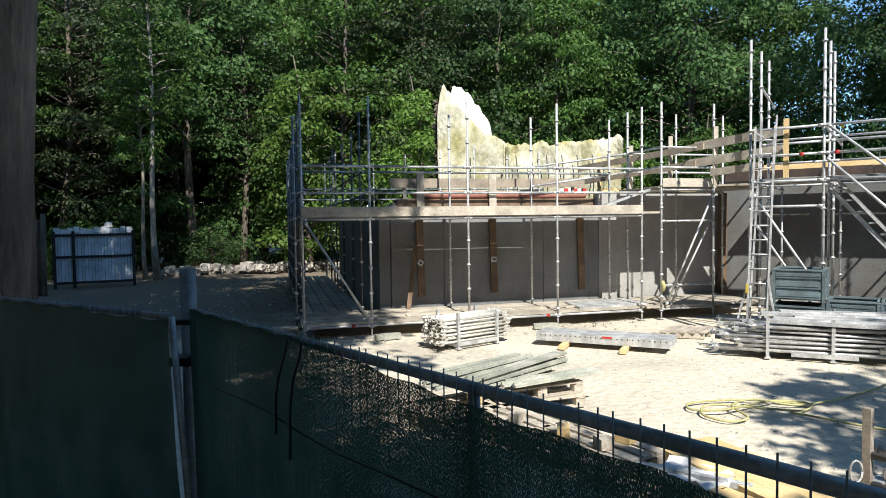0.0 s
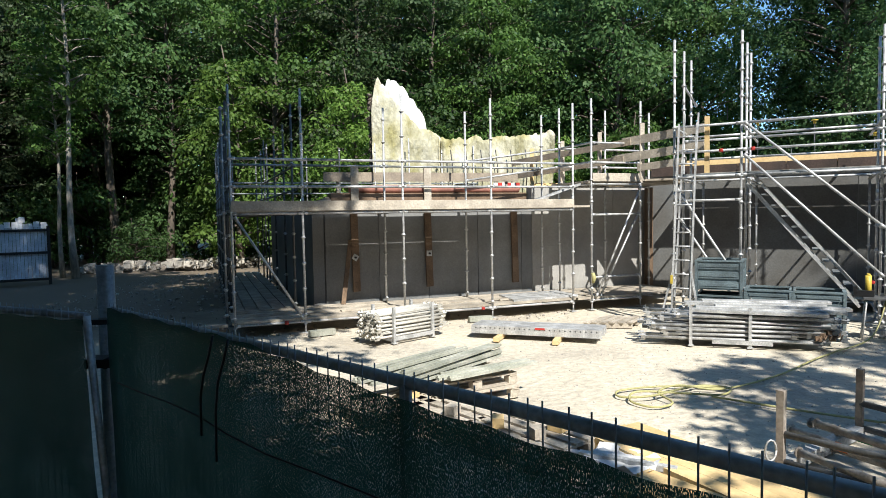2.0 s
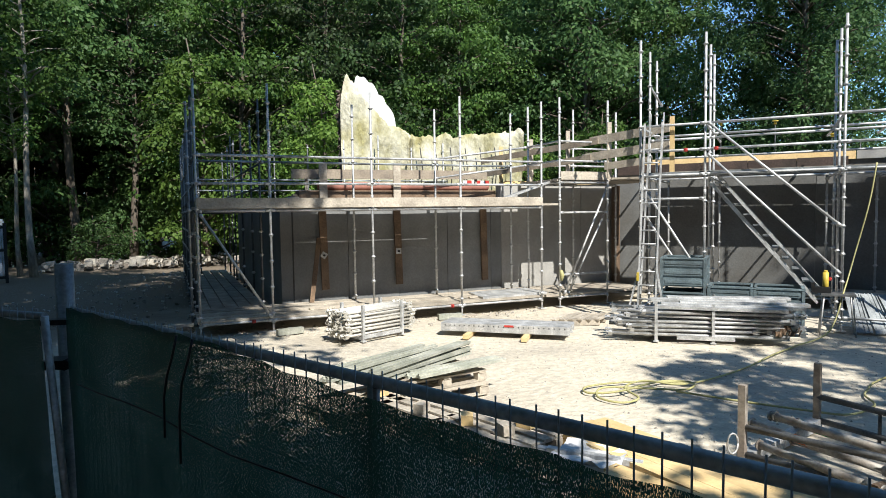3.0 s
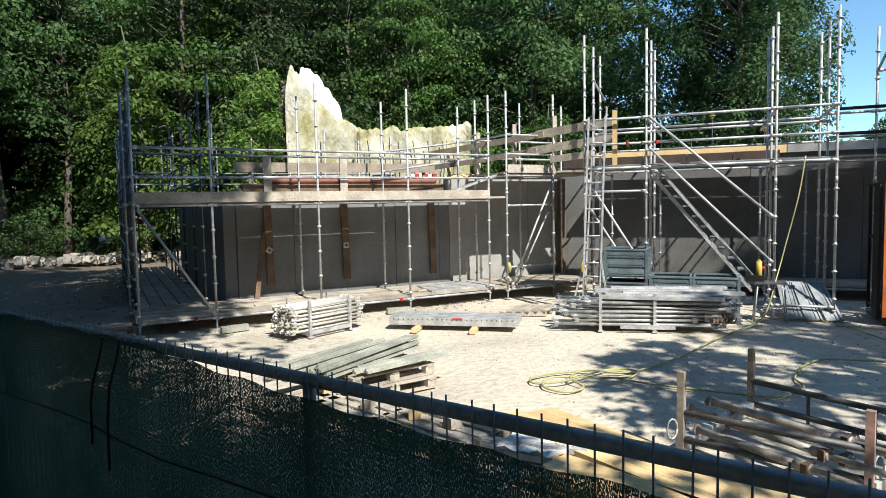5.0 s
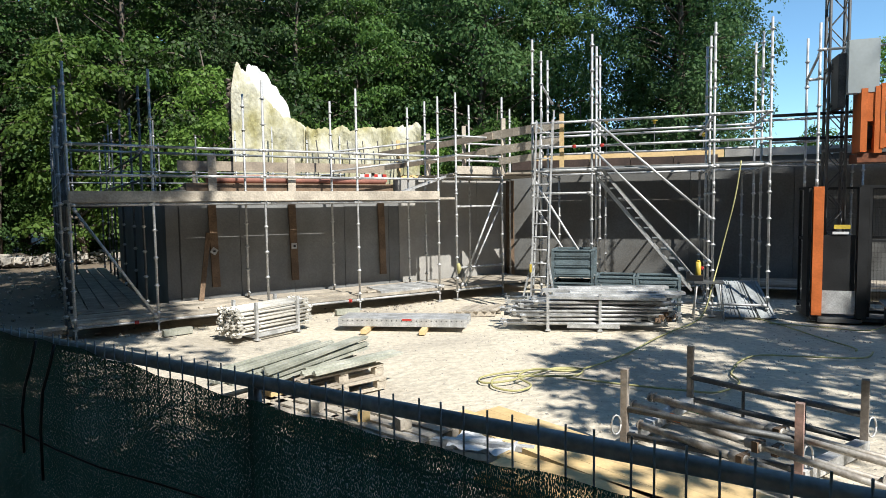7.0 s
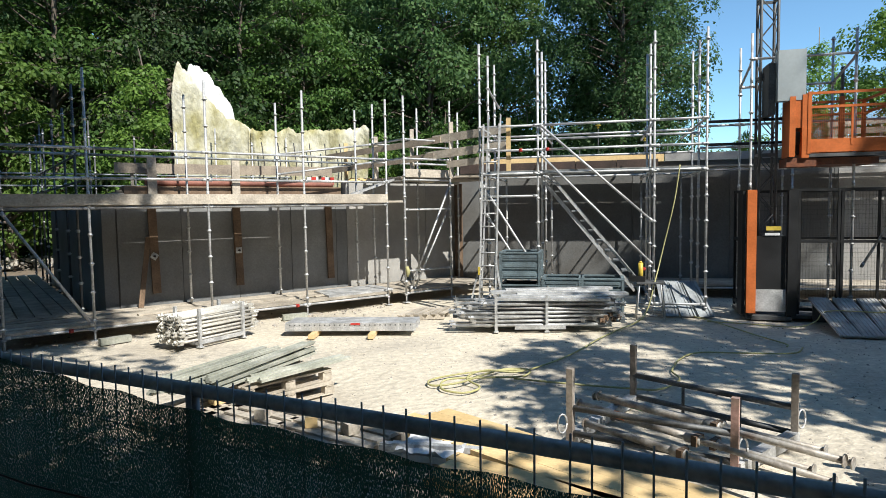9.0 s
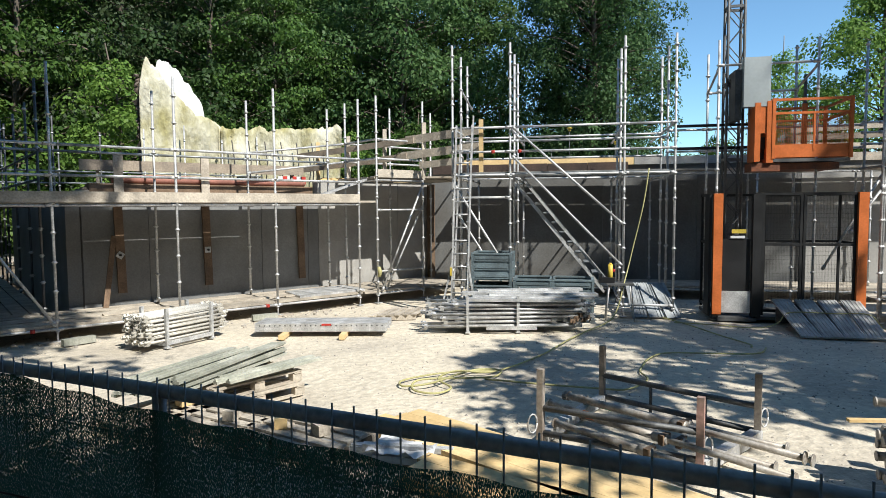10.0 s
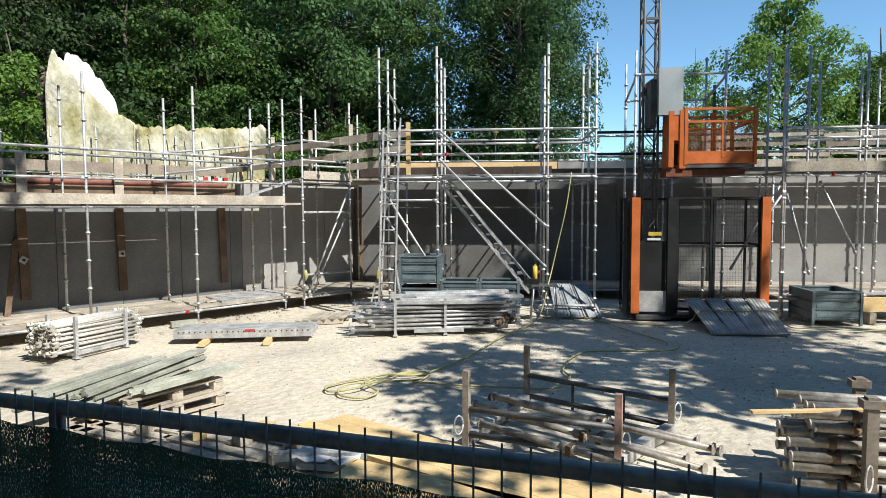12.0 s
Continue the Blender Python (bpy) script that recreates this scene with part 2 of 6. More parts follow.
# ---- mesh helpers ----
class Geo:
    """Collects vertices and faces of one mesh."""

    def __init__(self):
        self.v, self.f, self.s, self.uv = [], [], [], None

    def face(self, idx, smooth=False):
        self.f.append(idx)
        self.s.append(smooth)

    def box(self, c, size, rz=0.0, m=None):
        """A box about c, slightly chamfered edges left to the material."""
        sx, sy, sz = (q / 2 for q in size)
        turn = m if m is not None else Matrix.Rotation(rz, 3, "Z")
        b = len(self.v)
        for x in (-sx, sx):
            for y in (-sy, sy):
                for z in (-sz, sz):
                    self.v.append(Vector(c) + turn @ Vector((x, y, z)))
        for q in ((0, 1, 3, 2), (4, 6, 7, 5), (0, 4, 5, 1), (2, 3, 7, 6), (0, 2, 6, 4), (1, 5, 7, 3)):
            self.face([b + k for k in q])
        return self

    def beam(self, a, b, w, h, up=(0, 0, 1)):
        """A bar from a to b, w wide and h high."""
        a, b = Vector(a), Vector(b)
        d = (b - a)
        ln = d.length
        d.normalize()
        side = d.cross(Vector(up))
        if side.length < 1e-4:
            side = d.cross(Vector((1, 0, 0)))
        side.normalize()
        top = side.cross(d)
        m = Matrix((d, side, top)).transposed()
        return self.box((a + b) / 2, (ln, w, h), m=m)

    def tube(self, a, b, r, n=8, r2=None, caps=True):
        a, b = Vector(a), Vector(b)
        d = (b - a).normalized()
        side = d.orthogonal().normalized()
        other = d.cross(side)
        base = len(self.v)
        r2 = r if r2 is None else r2
        for p, rad in ((a, r), (b, r2)):
            for k in range(n):
                an = 2 * math.pi * k / n
                self.v.append(p + (side * math.cos(an) + other * math.sin(an)) * rad)
        for k in range(n):
            j = (k + 1) % n
            self.face([base + k, base + j, base + n + j, base + n + k], True)
        if caps:
            self.face([base + k for k in reversed(range(n))])
            self.face([base + n + k for k in range(n)])
        return self

    def path(self, pts, r, n=6):
        """A bent tube through points; r may be a list."""
        pts = [Vector(p) for p in pts]
        base = len(self.v)
        side = None
        for i, p in enumerate(pts):
            d = (pts[min(i + 1, len(pts) - 1)] - pts[max(i - 1, 0)]).normalized()
            side = d.orthogonal().normalized() if side is None else (side - d * side.dot(d)).normalized()
            other = d.cross(side)
            rad = r[i] if isinstance(r, (list, tuple)) else r
            for k in range(n):
                an = 2 * math.pi * k / n
                self.v.append(p + (side * math.cos(an) + other * math.sin(an)) * rad)
        for i in range(len(pts) - 1):
            for k in range(n):
                j = (k + 1) % n
                self.face([base + i * n + k, base + i * n + j, base + (i + 1) * n + j, base + (i + 1) * n + k], True)
        self.face([base + k for k in reversed(range(n))])
        self.face([base + (len(pts) - 1) * n + k for k in range(n)])
        return self

    def mesh(self, name, material):
        me = bpy.data.meshes.new(name)
        me.from_pydata([tuple(q) for q in self.v], [], self.f)
        me.polygons.foreach_set("use_smooth", self.s)
        me.materials.append(material)
        me.update()
        return me


def part(name, geo, material, parent=None, label="", m=None):
    """One mesh object, under a thing or a part; geo may be a Geo or a shared mesh."""
    me = geo.mesh(name, material) if isinstance(geo, Geo) else geo
    ob = new(name, me)
    if parent is not None:
        ob.parent = parent
    if m is not None:
        ob.matrix_basis = m
    if label:
        tagged(ob, label)
    return ob


def thing(name, label, category, group="", at=None):
    """An Empty at the base of a thing, to carry its parts."""
    ob = new(name)
    ob.empty_display_size = 0.2
    if at is not None:
        ob.matrix_basis = at
    return tagged(ob, label, category, group)


# ---- two plan frames: the left building face runs at 15 degrees, the right one at -36 ----
def frame_of(ox, oy, deg):
    return pose(ox, oy, 0, 0, 0, deg)


LEFT = frame_of(-2.70, 12.15, 15)
RIGHT = frame_of(6.89, 11.46, -36)


def lp(u, w, z=0.0):
    return LEFT @ Vector((u, w, z))


def rp(u, w, z=0.0):
    return RIGHT @ Vector((u, w, z))


# ---- ground ----
def ground_height(x, y):
    far = max(0.0, math.hypot(x - 4, y - 9) - 9)
    near = 0.018 * noise.noise(Vector((x * 0.9, y * 0.9, 0))) + 0.003 * noise.noise(Vector((x * 2.1, y * 2.1, 2)))
    return near - 0.02 + 0.10 * min(1, far / 12) * noise.noise(Vector((x * 0.15, y * 0.15, 5)))


def build_ground():
    xs = [-2500, -600, -200, -90, -60] + [-45 + 1.5 * k for k in range(20)] + [-15 + 0.22 * k for k in range(150)] + [18 + 1.5 * k for k in range(25)] + [60, 90, 200, 600, 2500]
    ys = [-2500, -600, -200, -60, -30, -12, -4] + [0.0 + 0.2 * k for k in range(90)] + [18 + 1.0 * k for k in range(30)] + [50, 60, 90, 200, 600, 2500]
    g = Geo()
    for y in ys:
        for x in xs:
            g.v.append((x, y, ground_height(x, y) if abs(x) < 70 and abs(y) < 70 else 0))
    nx = len(xs)
    for j in range(len(ys) - 1):
        for i in range(nx - 1):
            g.face([j * nx + i, j * nx + i + 1, (j + 1) * nx + i + 1, (j + 1) * nx + i], True)
    ob = part("ground", g, SAND)
    tagged(ob, "pale dusty sand and gravel yard turning to brown forest soil", "ground", kind="structure")


build_ground()


# ---- building: concrete walls in panels, slab edges ----
def wall_run(name, fr, u0, u1, w, top, widths, label, depth=0.25, material=None):
    """A wall of upright cast panels with recessed joints on a dark core."""
    core = Geo()
    core.box(((u0 + u1) / 2, w + depth / 2 + 0.02, top / 2), (u1 - u0, depth, top))
    wall = part(name, core, CONCRETE, None, m=fr)
    tagged(wall, label, "wall", kind="structure")
    u, k = u0, 0
    while u < u1 - 0.05:
        wd = min(widths[k % len(widths)], u1 - u)
        g = Geo()
        g.box((wd / 2, 0, top / 2 - 0.02), (wd - 0.012, 0.03, top - 0.05))
        part("panel", g, material or CONCRETE, wall, m=pose(u, w + 0.008 + 0.004 * (k % 3), 0.02))
        u += wd
        k += 1
    return wall


wall_run("wall_left", LEFT, 2.05, 7.30, 1.80, 2.60, (1.25, 1.22, 1.28, 1.2), "grey cast concrete wall in tall panels behind scaffolding")
# Wall colours carry the light: corner and far end raised, long wall darkened.
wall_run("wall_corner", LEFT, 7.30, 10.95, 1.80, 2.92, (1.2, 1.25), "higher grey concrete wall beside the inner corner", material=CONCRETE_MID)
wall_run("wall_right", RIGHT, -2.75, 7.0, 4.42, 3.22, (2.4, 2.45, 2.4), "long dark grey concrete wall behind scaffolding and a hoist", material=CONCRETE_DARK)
wall_run("wall_pale", RIGHT, 7.0, 16.0, 4.42, 3.22, (2.4, 2.45, 2.4), "grey concrete wall beyond the hoist, toned paler for the sunlight on it", material=CONCRETE_PALE)
side = frame_of(*lp(2.05, 1.82)[:2], 105)
wall_run("wall_side", side, 0.0, 9.0, -0.0, 2.58, (0.42, 0.4, 0.44), "dark boarded side wall of the concrete building", 0.25, ROOFING)


def slab(name, fr, pts, z0, z1, material, label):
    g = Geo()
    n = len(pts)
    for z in (z0, z1):
        for x, y in pts:
            g.v.append((x, y, z))
    g.face(list(reversed(range(n))))
    g.face([n + k for k in range(n)])
    for k in range(n):
        j = (k + 1) % n
        g.face([k, j, n + j, n + k])
    ob = part(name, g, material, None, m=fr)
    tagged(ob, label, "roof slab", kind="structure")


slab("roof_left", LEFT, [(2.15, 1.95), (10.9, 1.95), (10.9, 8.0), (2.15, 8.0)], 2.49, 2.58, ROOFING, "dark flat roof deck of the unfinished building")
slab("roof_right", RIGHT, [(-2.6, 4.6), (16, 4.6), (16, 10), (-2.6, 10)], 3.1, 3.20, CONCRETE_PALE, "pale concrete roof slab of the unfinished building")


# ---- scaffolding ----
R_TUBE = 0.0242
_standards = {}


def collar_mesh():
    g = Geo()
    g.tube((0, 0, -0.006), (0, 0, 0.006), 0.05, 8)
    g.tube((0, 0, -0.03), (0, 0, 0.03), 0.031, 8)
    return g.mesh("rosette", STEEL)


COLLAR = collar_mesh()


def standard(sc, u, w, z0, z1, first=0.28, material=None, base=True):
    """An upright with its rosettes every half metre, a spigot joint and a base plate."""
    g = Geo()
    tilt = 0.004 * math.sin(u * 7 + w * 3)
    g.tube((0, 0, z0), (tilt, 0, z1), R_TUBE, 10)
    z = z0 + 2.3
    while z < z1 - 0.3:
        g.tube((0, 0, z), (0, 0, z + 0.12), R_TUBE + 0.004, 10)
        z += 2.0
    if base:
        g.tube((0, 0, 0.012), (0, 0, z0 + 0.02), 0.018, 8)
        g.box((0, 0, 0.008), (0.15, 0.15, 0.014))
        g.tube((0, 0, z0 - 0.03), (0, 0, z0), 0.04, 6)
    ob = part("standard", g, material or STEEL, sc, m=pose(u, w, 0))
    z = z0 + first
    while z < z1:
        part("rosette", COLLAR, None, ob, m=pose(0, 0, z))
        z += 0.5
    return ob


def rail(sc, a, b, name="ledger", r=R_TUBE, material=None):
    g = Geo()
    a, b = Vector(a), Vector(b)
    d = (b - a).normalized()
    g.tube(a, b, r, 8)
    for p in (a + d * 0.05, b - d * 0.05):
        g.tube(p - d * 0.045, p + d * 0.045, r + 0.008, 8)
    return part(name, g, material or STEEL, sc)


def board(sc, a, b, w, h, material, name="plank"):
    g = Geo()
    g.beam(a, b, w, h)
    return part(name, g, material, sc)


def scaffold_left():
    sc = thing("scaffold", "galvanised modular scaffold with timber decks along the panelled building face", "scaffold", "scaffolds", LEFT)
    us = [0.0, 1.31, 3.34, 5.33, 7.37]
    for i, u in enumerate(us):
        standard(sc, u, 0.0, 0.2, 4.72, 0.16)
        # inner posts at the left end darkened in place of shade
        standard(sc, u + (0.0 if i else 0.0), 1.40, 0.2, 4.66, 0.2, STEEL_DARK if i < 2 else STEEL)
    # rows of uprights down the side, in darker steel to imitate the shade there
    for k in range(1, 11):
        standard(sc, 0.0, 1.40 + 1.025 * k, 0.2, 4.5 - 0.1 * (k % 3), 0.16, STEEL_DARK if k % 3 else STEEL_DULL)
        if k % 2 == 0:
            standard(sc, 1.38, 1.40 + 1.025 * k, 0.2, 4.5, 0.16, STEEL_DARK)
    standard(sc, -0.12, 0.55, 0.2, 4.4, 0.16, STEEL_DULL)
    for a, b in zip(us, us[1:]):
        for z, w in ((3.36, 0), (2.84, 0), (2.33, 0), (0.22, 0), (2.33, 1.4), (0.22, 1.4)):
            rail(sc, (a, w, z), (b, w, z))
        rail(sc, (a, 1.4, 3.36), (b, 1.4, 3.36), material=STEEL_DULL)
    for u in us:
        for z in (2.33, 0.22):
            rail(sc, (u, 0, z), (u, 1.4, z), "transom")
    # side rails share the dark steel that stands for shade
    for k in range(6):
        w0, w1 = (0, 1.4) if k == 0 else (1.4 + 2.05 * (k - 1), 1.4 + 2.05 * k)
        for z in (3.36, 2.84, 2.33, 0.22):
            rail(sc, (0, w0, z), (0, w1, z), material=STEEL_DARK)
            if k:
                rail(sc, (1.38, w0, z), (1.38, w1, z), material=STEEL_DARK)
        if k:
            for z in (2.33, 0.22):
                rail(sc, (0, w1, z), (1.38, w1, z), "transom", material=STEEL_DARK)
    # braces
    rail(sc, (0.05, -0.06, 2.28), (1.28, -0.06, 0.28), "brace")
    # decks
    for a, b in zip(us, us[1:]):
        for k in range(6):
            w = 0.13 + 0.27 * k + (0.03 if k > 3 else 0.0)
            dz = 0.006 * ((k * 7 + int(a * 5)) % 3)
            over = 0.46 if b > 7 else 0.06
            board(sc, (a - 0.04, w, 2.385 + dz), (b + over, w, 2.385 + dz), 0.255, 0.045, PLANK)
            board(sc, (a - 0.05, w, 0.265 + dz), (b + 0.08, w + 0.02, 0.268 + dz), 0.25, 0.045, PLANK)
        board(sc, (a, -0.045, 2.47), (b, -0.045, 2.47), 0.03, 0.19, PLANK, "toe_board")
    for k in range(5):
        w0 = 1.5 + 2.05 * k
        for j in range(5):
            u = 0.14 + 0.28 * j
            board(sc, (u, w0, 0.265), (u, w0 + 2.02, 0.268), 0.25, 0.045, PLANK)
            board(sc, (u, w0, 2.385), (u, w0 + 2.02, 2.385), 0.25, 0.045, PLANK)


def scaffold_middle():
    sc = thing("scaffold", "short galvanised scaffold tower filling the inner corner of the building", "scaffold", "scaffolds", LEFT)
    for u in (7.87, 9.23, 10.6):
        for w in (0.0, 1.4):
            if u == 10.6 and w == 0.0:
                continue
            standard(sc, u, w, 0.2, 4.85, 0.3)
    for z in (3.85, 3.4, 2.9, 2.2, 0.75, 0.22):
        rail(sc, (7.87, 0, z), (9.23, 0, z))
    for z in (3.85, 3.4, 2.9, 0.22):
        rail(sc, (7.87, 1.4, z), (9.23, 1.4, z))
        rail(sc, (9.23, 1.4, z), (10.6, 1.4, z))
        rail(sc, (7.87, 0, z), (7.87, 1.4, z))
    for z in (3.4, 3.85):
        rail(sc, (5.33, 1.45, z - 0.35), (7.87, 1.45, z))
    rail(sc, (7.95, -0.06, 0.3), (9.2, -0.06, 2.85), "brace")
    rail(sc, (8.15, 0.1, 0.25), (9.3, 0.1, 2.3), "brace")
    for k in range(6):
        w = 0.14 + 0.28 * k
        board(sc, (7.8, w, 2.96), (9.35, w, 2.96), 0.26, 0.045, PLANK)
        board(sc, (9.35, w, 2.965), (10.85, w, 2.965), 0.26, 0.045, PLANK)
        board(sc, (7.5, w, 0.27), (10.6, w, 0.27), 0.26, 0.045, PLANK)
    board(sc, (7.87, -0.04, 3.06), (9.23, -0.04, 3.06), 0.03, 0.19, PLANK, "toe_board")


def corner_guard_rail():
    """Timber guard rail that runs back over the roof from the stair tower."""
    sc = thing("guard_rail", "timber guard rail of weathered boards running back over the roof", "guard rail")
    d = Vector((-0.569, 0.822, 0))
    foot = Vector((6.9, 12.86, 0))

    def at(t, z):
        return foot + d * t + Vector((0, 0, z - 0.06 * t))

    for z, first in ((4.0, 2.0), (3.63, 2.2)):
        board(sc, at(0.0, z), at(first, z), 0.03, 0.19, PLANK, "guard_board")
        board(sc, at(first - 0.25, z - 0.02) + Vector((-0.03, -0.02, 0)), at(5.5, z - 0.02) + Vector((-0.03, -0.02, 0)), 0.03, 0.15, PLANK_GREY, "guard_board")
    board(sc, at(0.4, 3.36), at(1.6, 3.36), 0.03, 0.16, PLANK, "guard_board")
    for t, low, high in ((1.5, 2.97, 4.28), (2.66, 2.98, 4.2), (3.81, 2.92, 4.1), (4.85, 2.58, 4.0)):
        p = foot + d * t + Vector((0.03, 0.02, 0))
        board(sc, p + Vector((0, 0, low)), p + Vector((0, 0, high)), 0.045, 0.10, PINE if t > 4 else PLANK, "guard_post")


def scaffold_right():
    sc = thing("scaffold", "tall galvanised scaffold with stair flight along the long building face", "scaffold", "scaffolds", RIGHT)
    us = [-1.21, 0.0, 2.29, 3.26]
    for u in us:
        for w in (0.0, 1.05, 2.0, 3.95):
            if w == 3.95:
                standard(sc, u, w, 0.2, 3.12, 0.2)
            else:
                standard(sc, u, w, 0.2, 5.62, 0.2)
    for a, b in zip(us, us[1:]):
        for w in (0.0, 2.0):
            for z in (3.9, 3.4, 2.92):
                rail(sc, (a, w, z), (b, w, z))
        rail(sc, (a, 1.05, 3.72), (b, 1.05, 3.72))
        for w in (2.95, 3.95):
            rail(sc, (a, 3.42 if w < 3 else w, 3.09), (b, 3.42 if w < 3 else w, 3.09))
            rail(sc, (a, w, 0.22), (b, w, 0.22))
        rail(sc, (a, 0, 0.25), (b, 0, 0.25))
    rail(sc, (-1.21, 0, 2.45), (0, 0, 2.45))
    for u in us:
        for z in (2.92, 3.9, 0.22):
            rail(sc, (u, 0, z), (u, 3.95, z), "transom")
    rail(sc, (-1.21, 1.05, 4.9), (-1.1, 2.0, 4.6), "brace")
    rail(sc, (-1.15, -0.05, 2.7), (0.35, -0.05, 0.3), "brace")
    rail(sc, (-1.15, 0.3, 2.1), (0.0, 0.3, 0.3), "brace")
    rail(sc, (0.05, -0.06, 3.9), (2.26, -0.06, 1.9), "brace")
    rail(sc, (0.05, -0.06, 3.3), (2.26, -0.06, 1.05), "brace")
    # deck by the wall, steel boards on the stair tower
    for a, b in zip(us, us[1:]):
        for wt in (3.52, 3.775, 4.09):
            board(sc, (a, wt, 3.15), (b, wt, 3.15), 0.25, 0.045, PLANK)
        for k in range(5):
            board(sc, (a, 3.05 + 0.27 * k, 0.28), (b, 3.05 + 0.27 * k, 0.28), 0.25, 0.045, PLANK)
        if b <= 0.0:
            for k in range(4, 7):
                board(sc, (a - 1.4, 1.2 + 0.27 * k, 3.00), (b, 1.2 + 0.27 * k, 3.00), 0.25, 0.045, PLANK)
        for k in range(3):
            board(sc, (a + 0.03, 0.2 + 0.32 * k, 2.95), (b - 0.03, 0.2 + 0.32 * k, 2.95), 0.30, 0.06, STEEL_DULL, "steel_deck")
    # stair flight
    for w in (0.15, 0.72):
        g = Geo()
        g.beam((0.2, w, 2.9), (2.05, w, 0.62), 0.04, 0.05)
        g.beam((0.08, w, 2.76), (1.93, w, 0.48), 0.04, 0.05)
        part("stringer", g, STEEL, sc)
    for k in range(11):
        f = (k + 0.5) / 11
        board(sc, (0.14 + 1.85 * f, 0.15, 2.85 - 2.28 * f), (0.14 + 1.85 * f, 0.72, 2.85 - 2.28 * f), 0.11, 0.025, STEEL_DULL, "tread")


def scaffold_far_right():
    sc = thing("scaffold", "galvanised scaffold with braces and timber edge boards beyond the hoist", "scaffold", "scaffolds", RIGHT)
    for u, w, top in ((4.05, 1.05, 5.4), (5.75, 1.05, 5.5), (7.05, 1.05, 5.5), (8.1, 1.05, 5.35), (8.95, 1.05, 5.2), (9.3, 1.05, 5.2),
                      (4.04, 0.0, 5.43), (6.95, 0.0, 5.4), (7.02, 0.08, 5.5), (7.4, 0.0, 5.43), (8.5, 0.0, 5.32), (9.6, 0.0, 5.3), (5.8, 0.0, 5.4)):
        standard(sc, u, w, 0.2, top, 0.25)
    us = (6.98, 7.4, 8.5, 9.6, 11.2)
    for a, b in zip(us, us[1:]):
        for z in (3.85, 3.65, 3.42, 2.92):
            rail(sc, (a, 0, z), (b, 0, z))
            rail(sc, (a, 1.05, z + 0.05), (b, 1.05, z + 0.05))
        rail(sc, (a, 0, 0.5), (b, 0, 0.5))
        for k in range(4):
            board(sc, (a, 0.15 + 0.27 * k, 2.97), (b, 0.15 + 0.27 * k, 2.97), 0.25, 0.045, PLANK)
            board(sc, (a, 0.15 + 0.27 * k, 0.42), (b, 0.15 + 0.27 * k, 0.42), 0.25, 0.045, PLANK)
        board(sc, (a, -0.04, 3.08), (b, -0.04, 3.08), 0.03, 0.2, PLANK, "toe_board")
    for z in (3.85, 3.4):
        rail(sc, (3.26, 1.05, z), (4.05, 1.05, z))
        rail(sc, (4.05, 1.05, z), (7.05, 1.05, z))
    for z in (4.95, 4.6):
        rail(sc, (4.04, 0.0 if z > 4.8 else 1.05, z), (5.8, 0.0 if z > 4.8 else 1.05, z))
    rail(sc, (4.04, 0, 4.9), (4.05, 1.05, 4.6), "brace")
    rail(sc, (5.8, 0, 4.9), (5.75, 1.05, 4.6), "brace")
    rail(sc, (6.0, 0.1, 1.0), (6.98, 0.1, 2.8), "brace")
    rail(sc, (6.4, 0.0, 1.7), (6.98, 0.0, 2.6), "brace")
    rail(sc, (7.05, 0.2, 2.8), (7.6, 0.2, 0.9), "brace")
    rail(sc, (7.75, 0.2, 2.8), (8.5, 0.2, 1.3), "brace")


def red_clamp(fr, u, w, z):
    g = Geo()
    g.tube((u - 0.035, w, z), (u + 0.035, w, z), R_TUBE + 0.012, 8)
    g.box((u, w - 0.04, z), (0.03, 0.03, 0.05))
    tagged(part("coupler", g, RED, None, m=fr), "red painted coupler clamped on a scaffold rail", "coupler", "red couplers")


for fr, u, w, z in ((LEFT, 0.95, 0, 0.22), (RIGHT, -0.35, 0, 3.4), (RIGHT, 0.2, 0, 3.4), (RIGHT, 7.9, 0, 2.92), (LEFT, 5.1, 0, 0.22), (RIGHT, 2.1, 0, 0.95)):
    red_clamp(fr, u, w, z)
scaffold_left()
scaffold_middle()
scaffold_right()
scaffold_far_right()
corner_guard_rail()


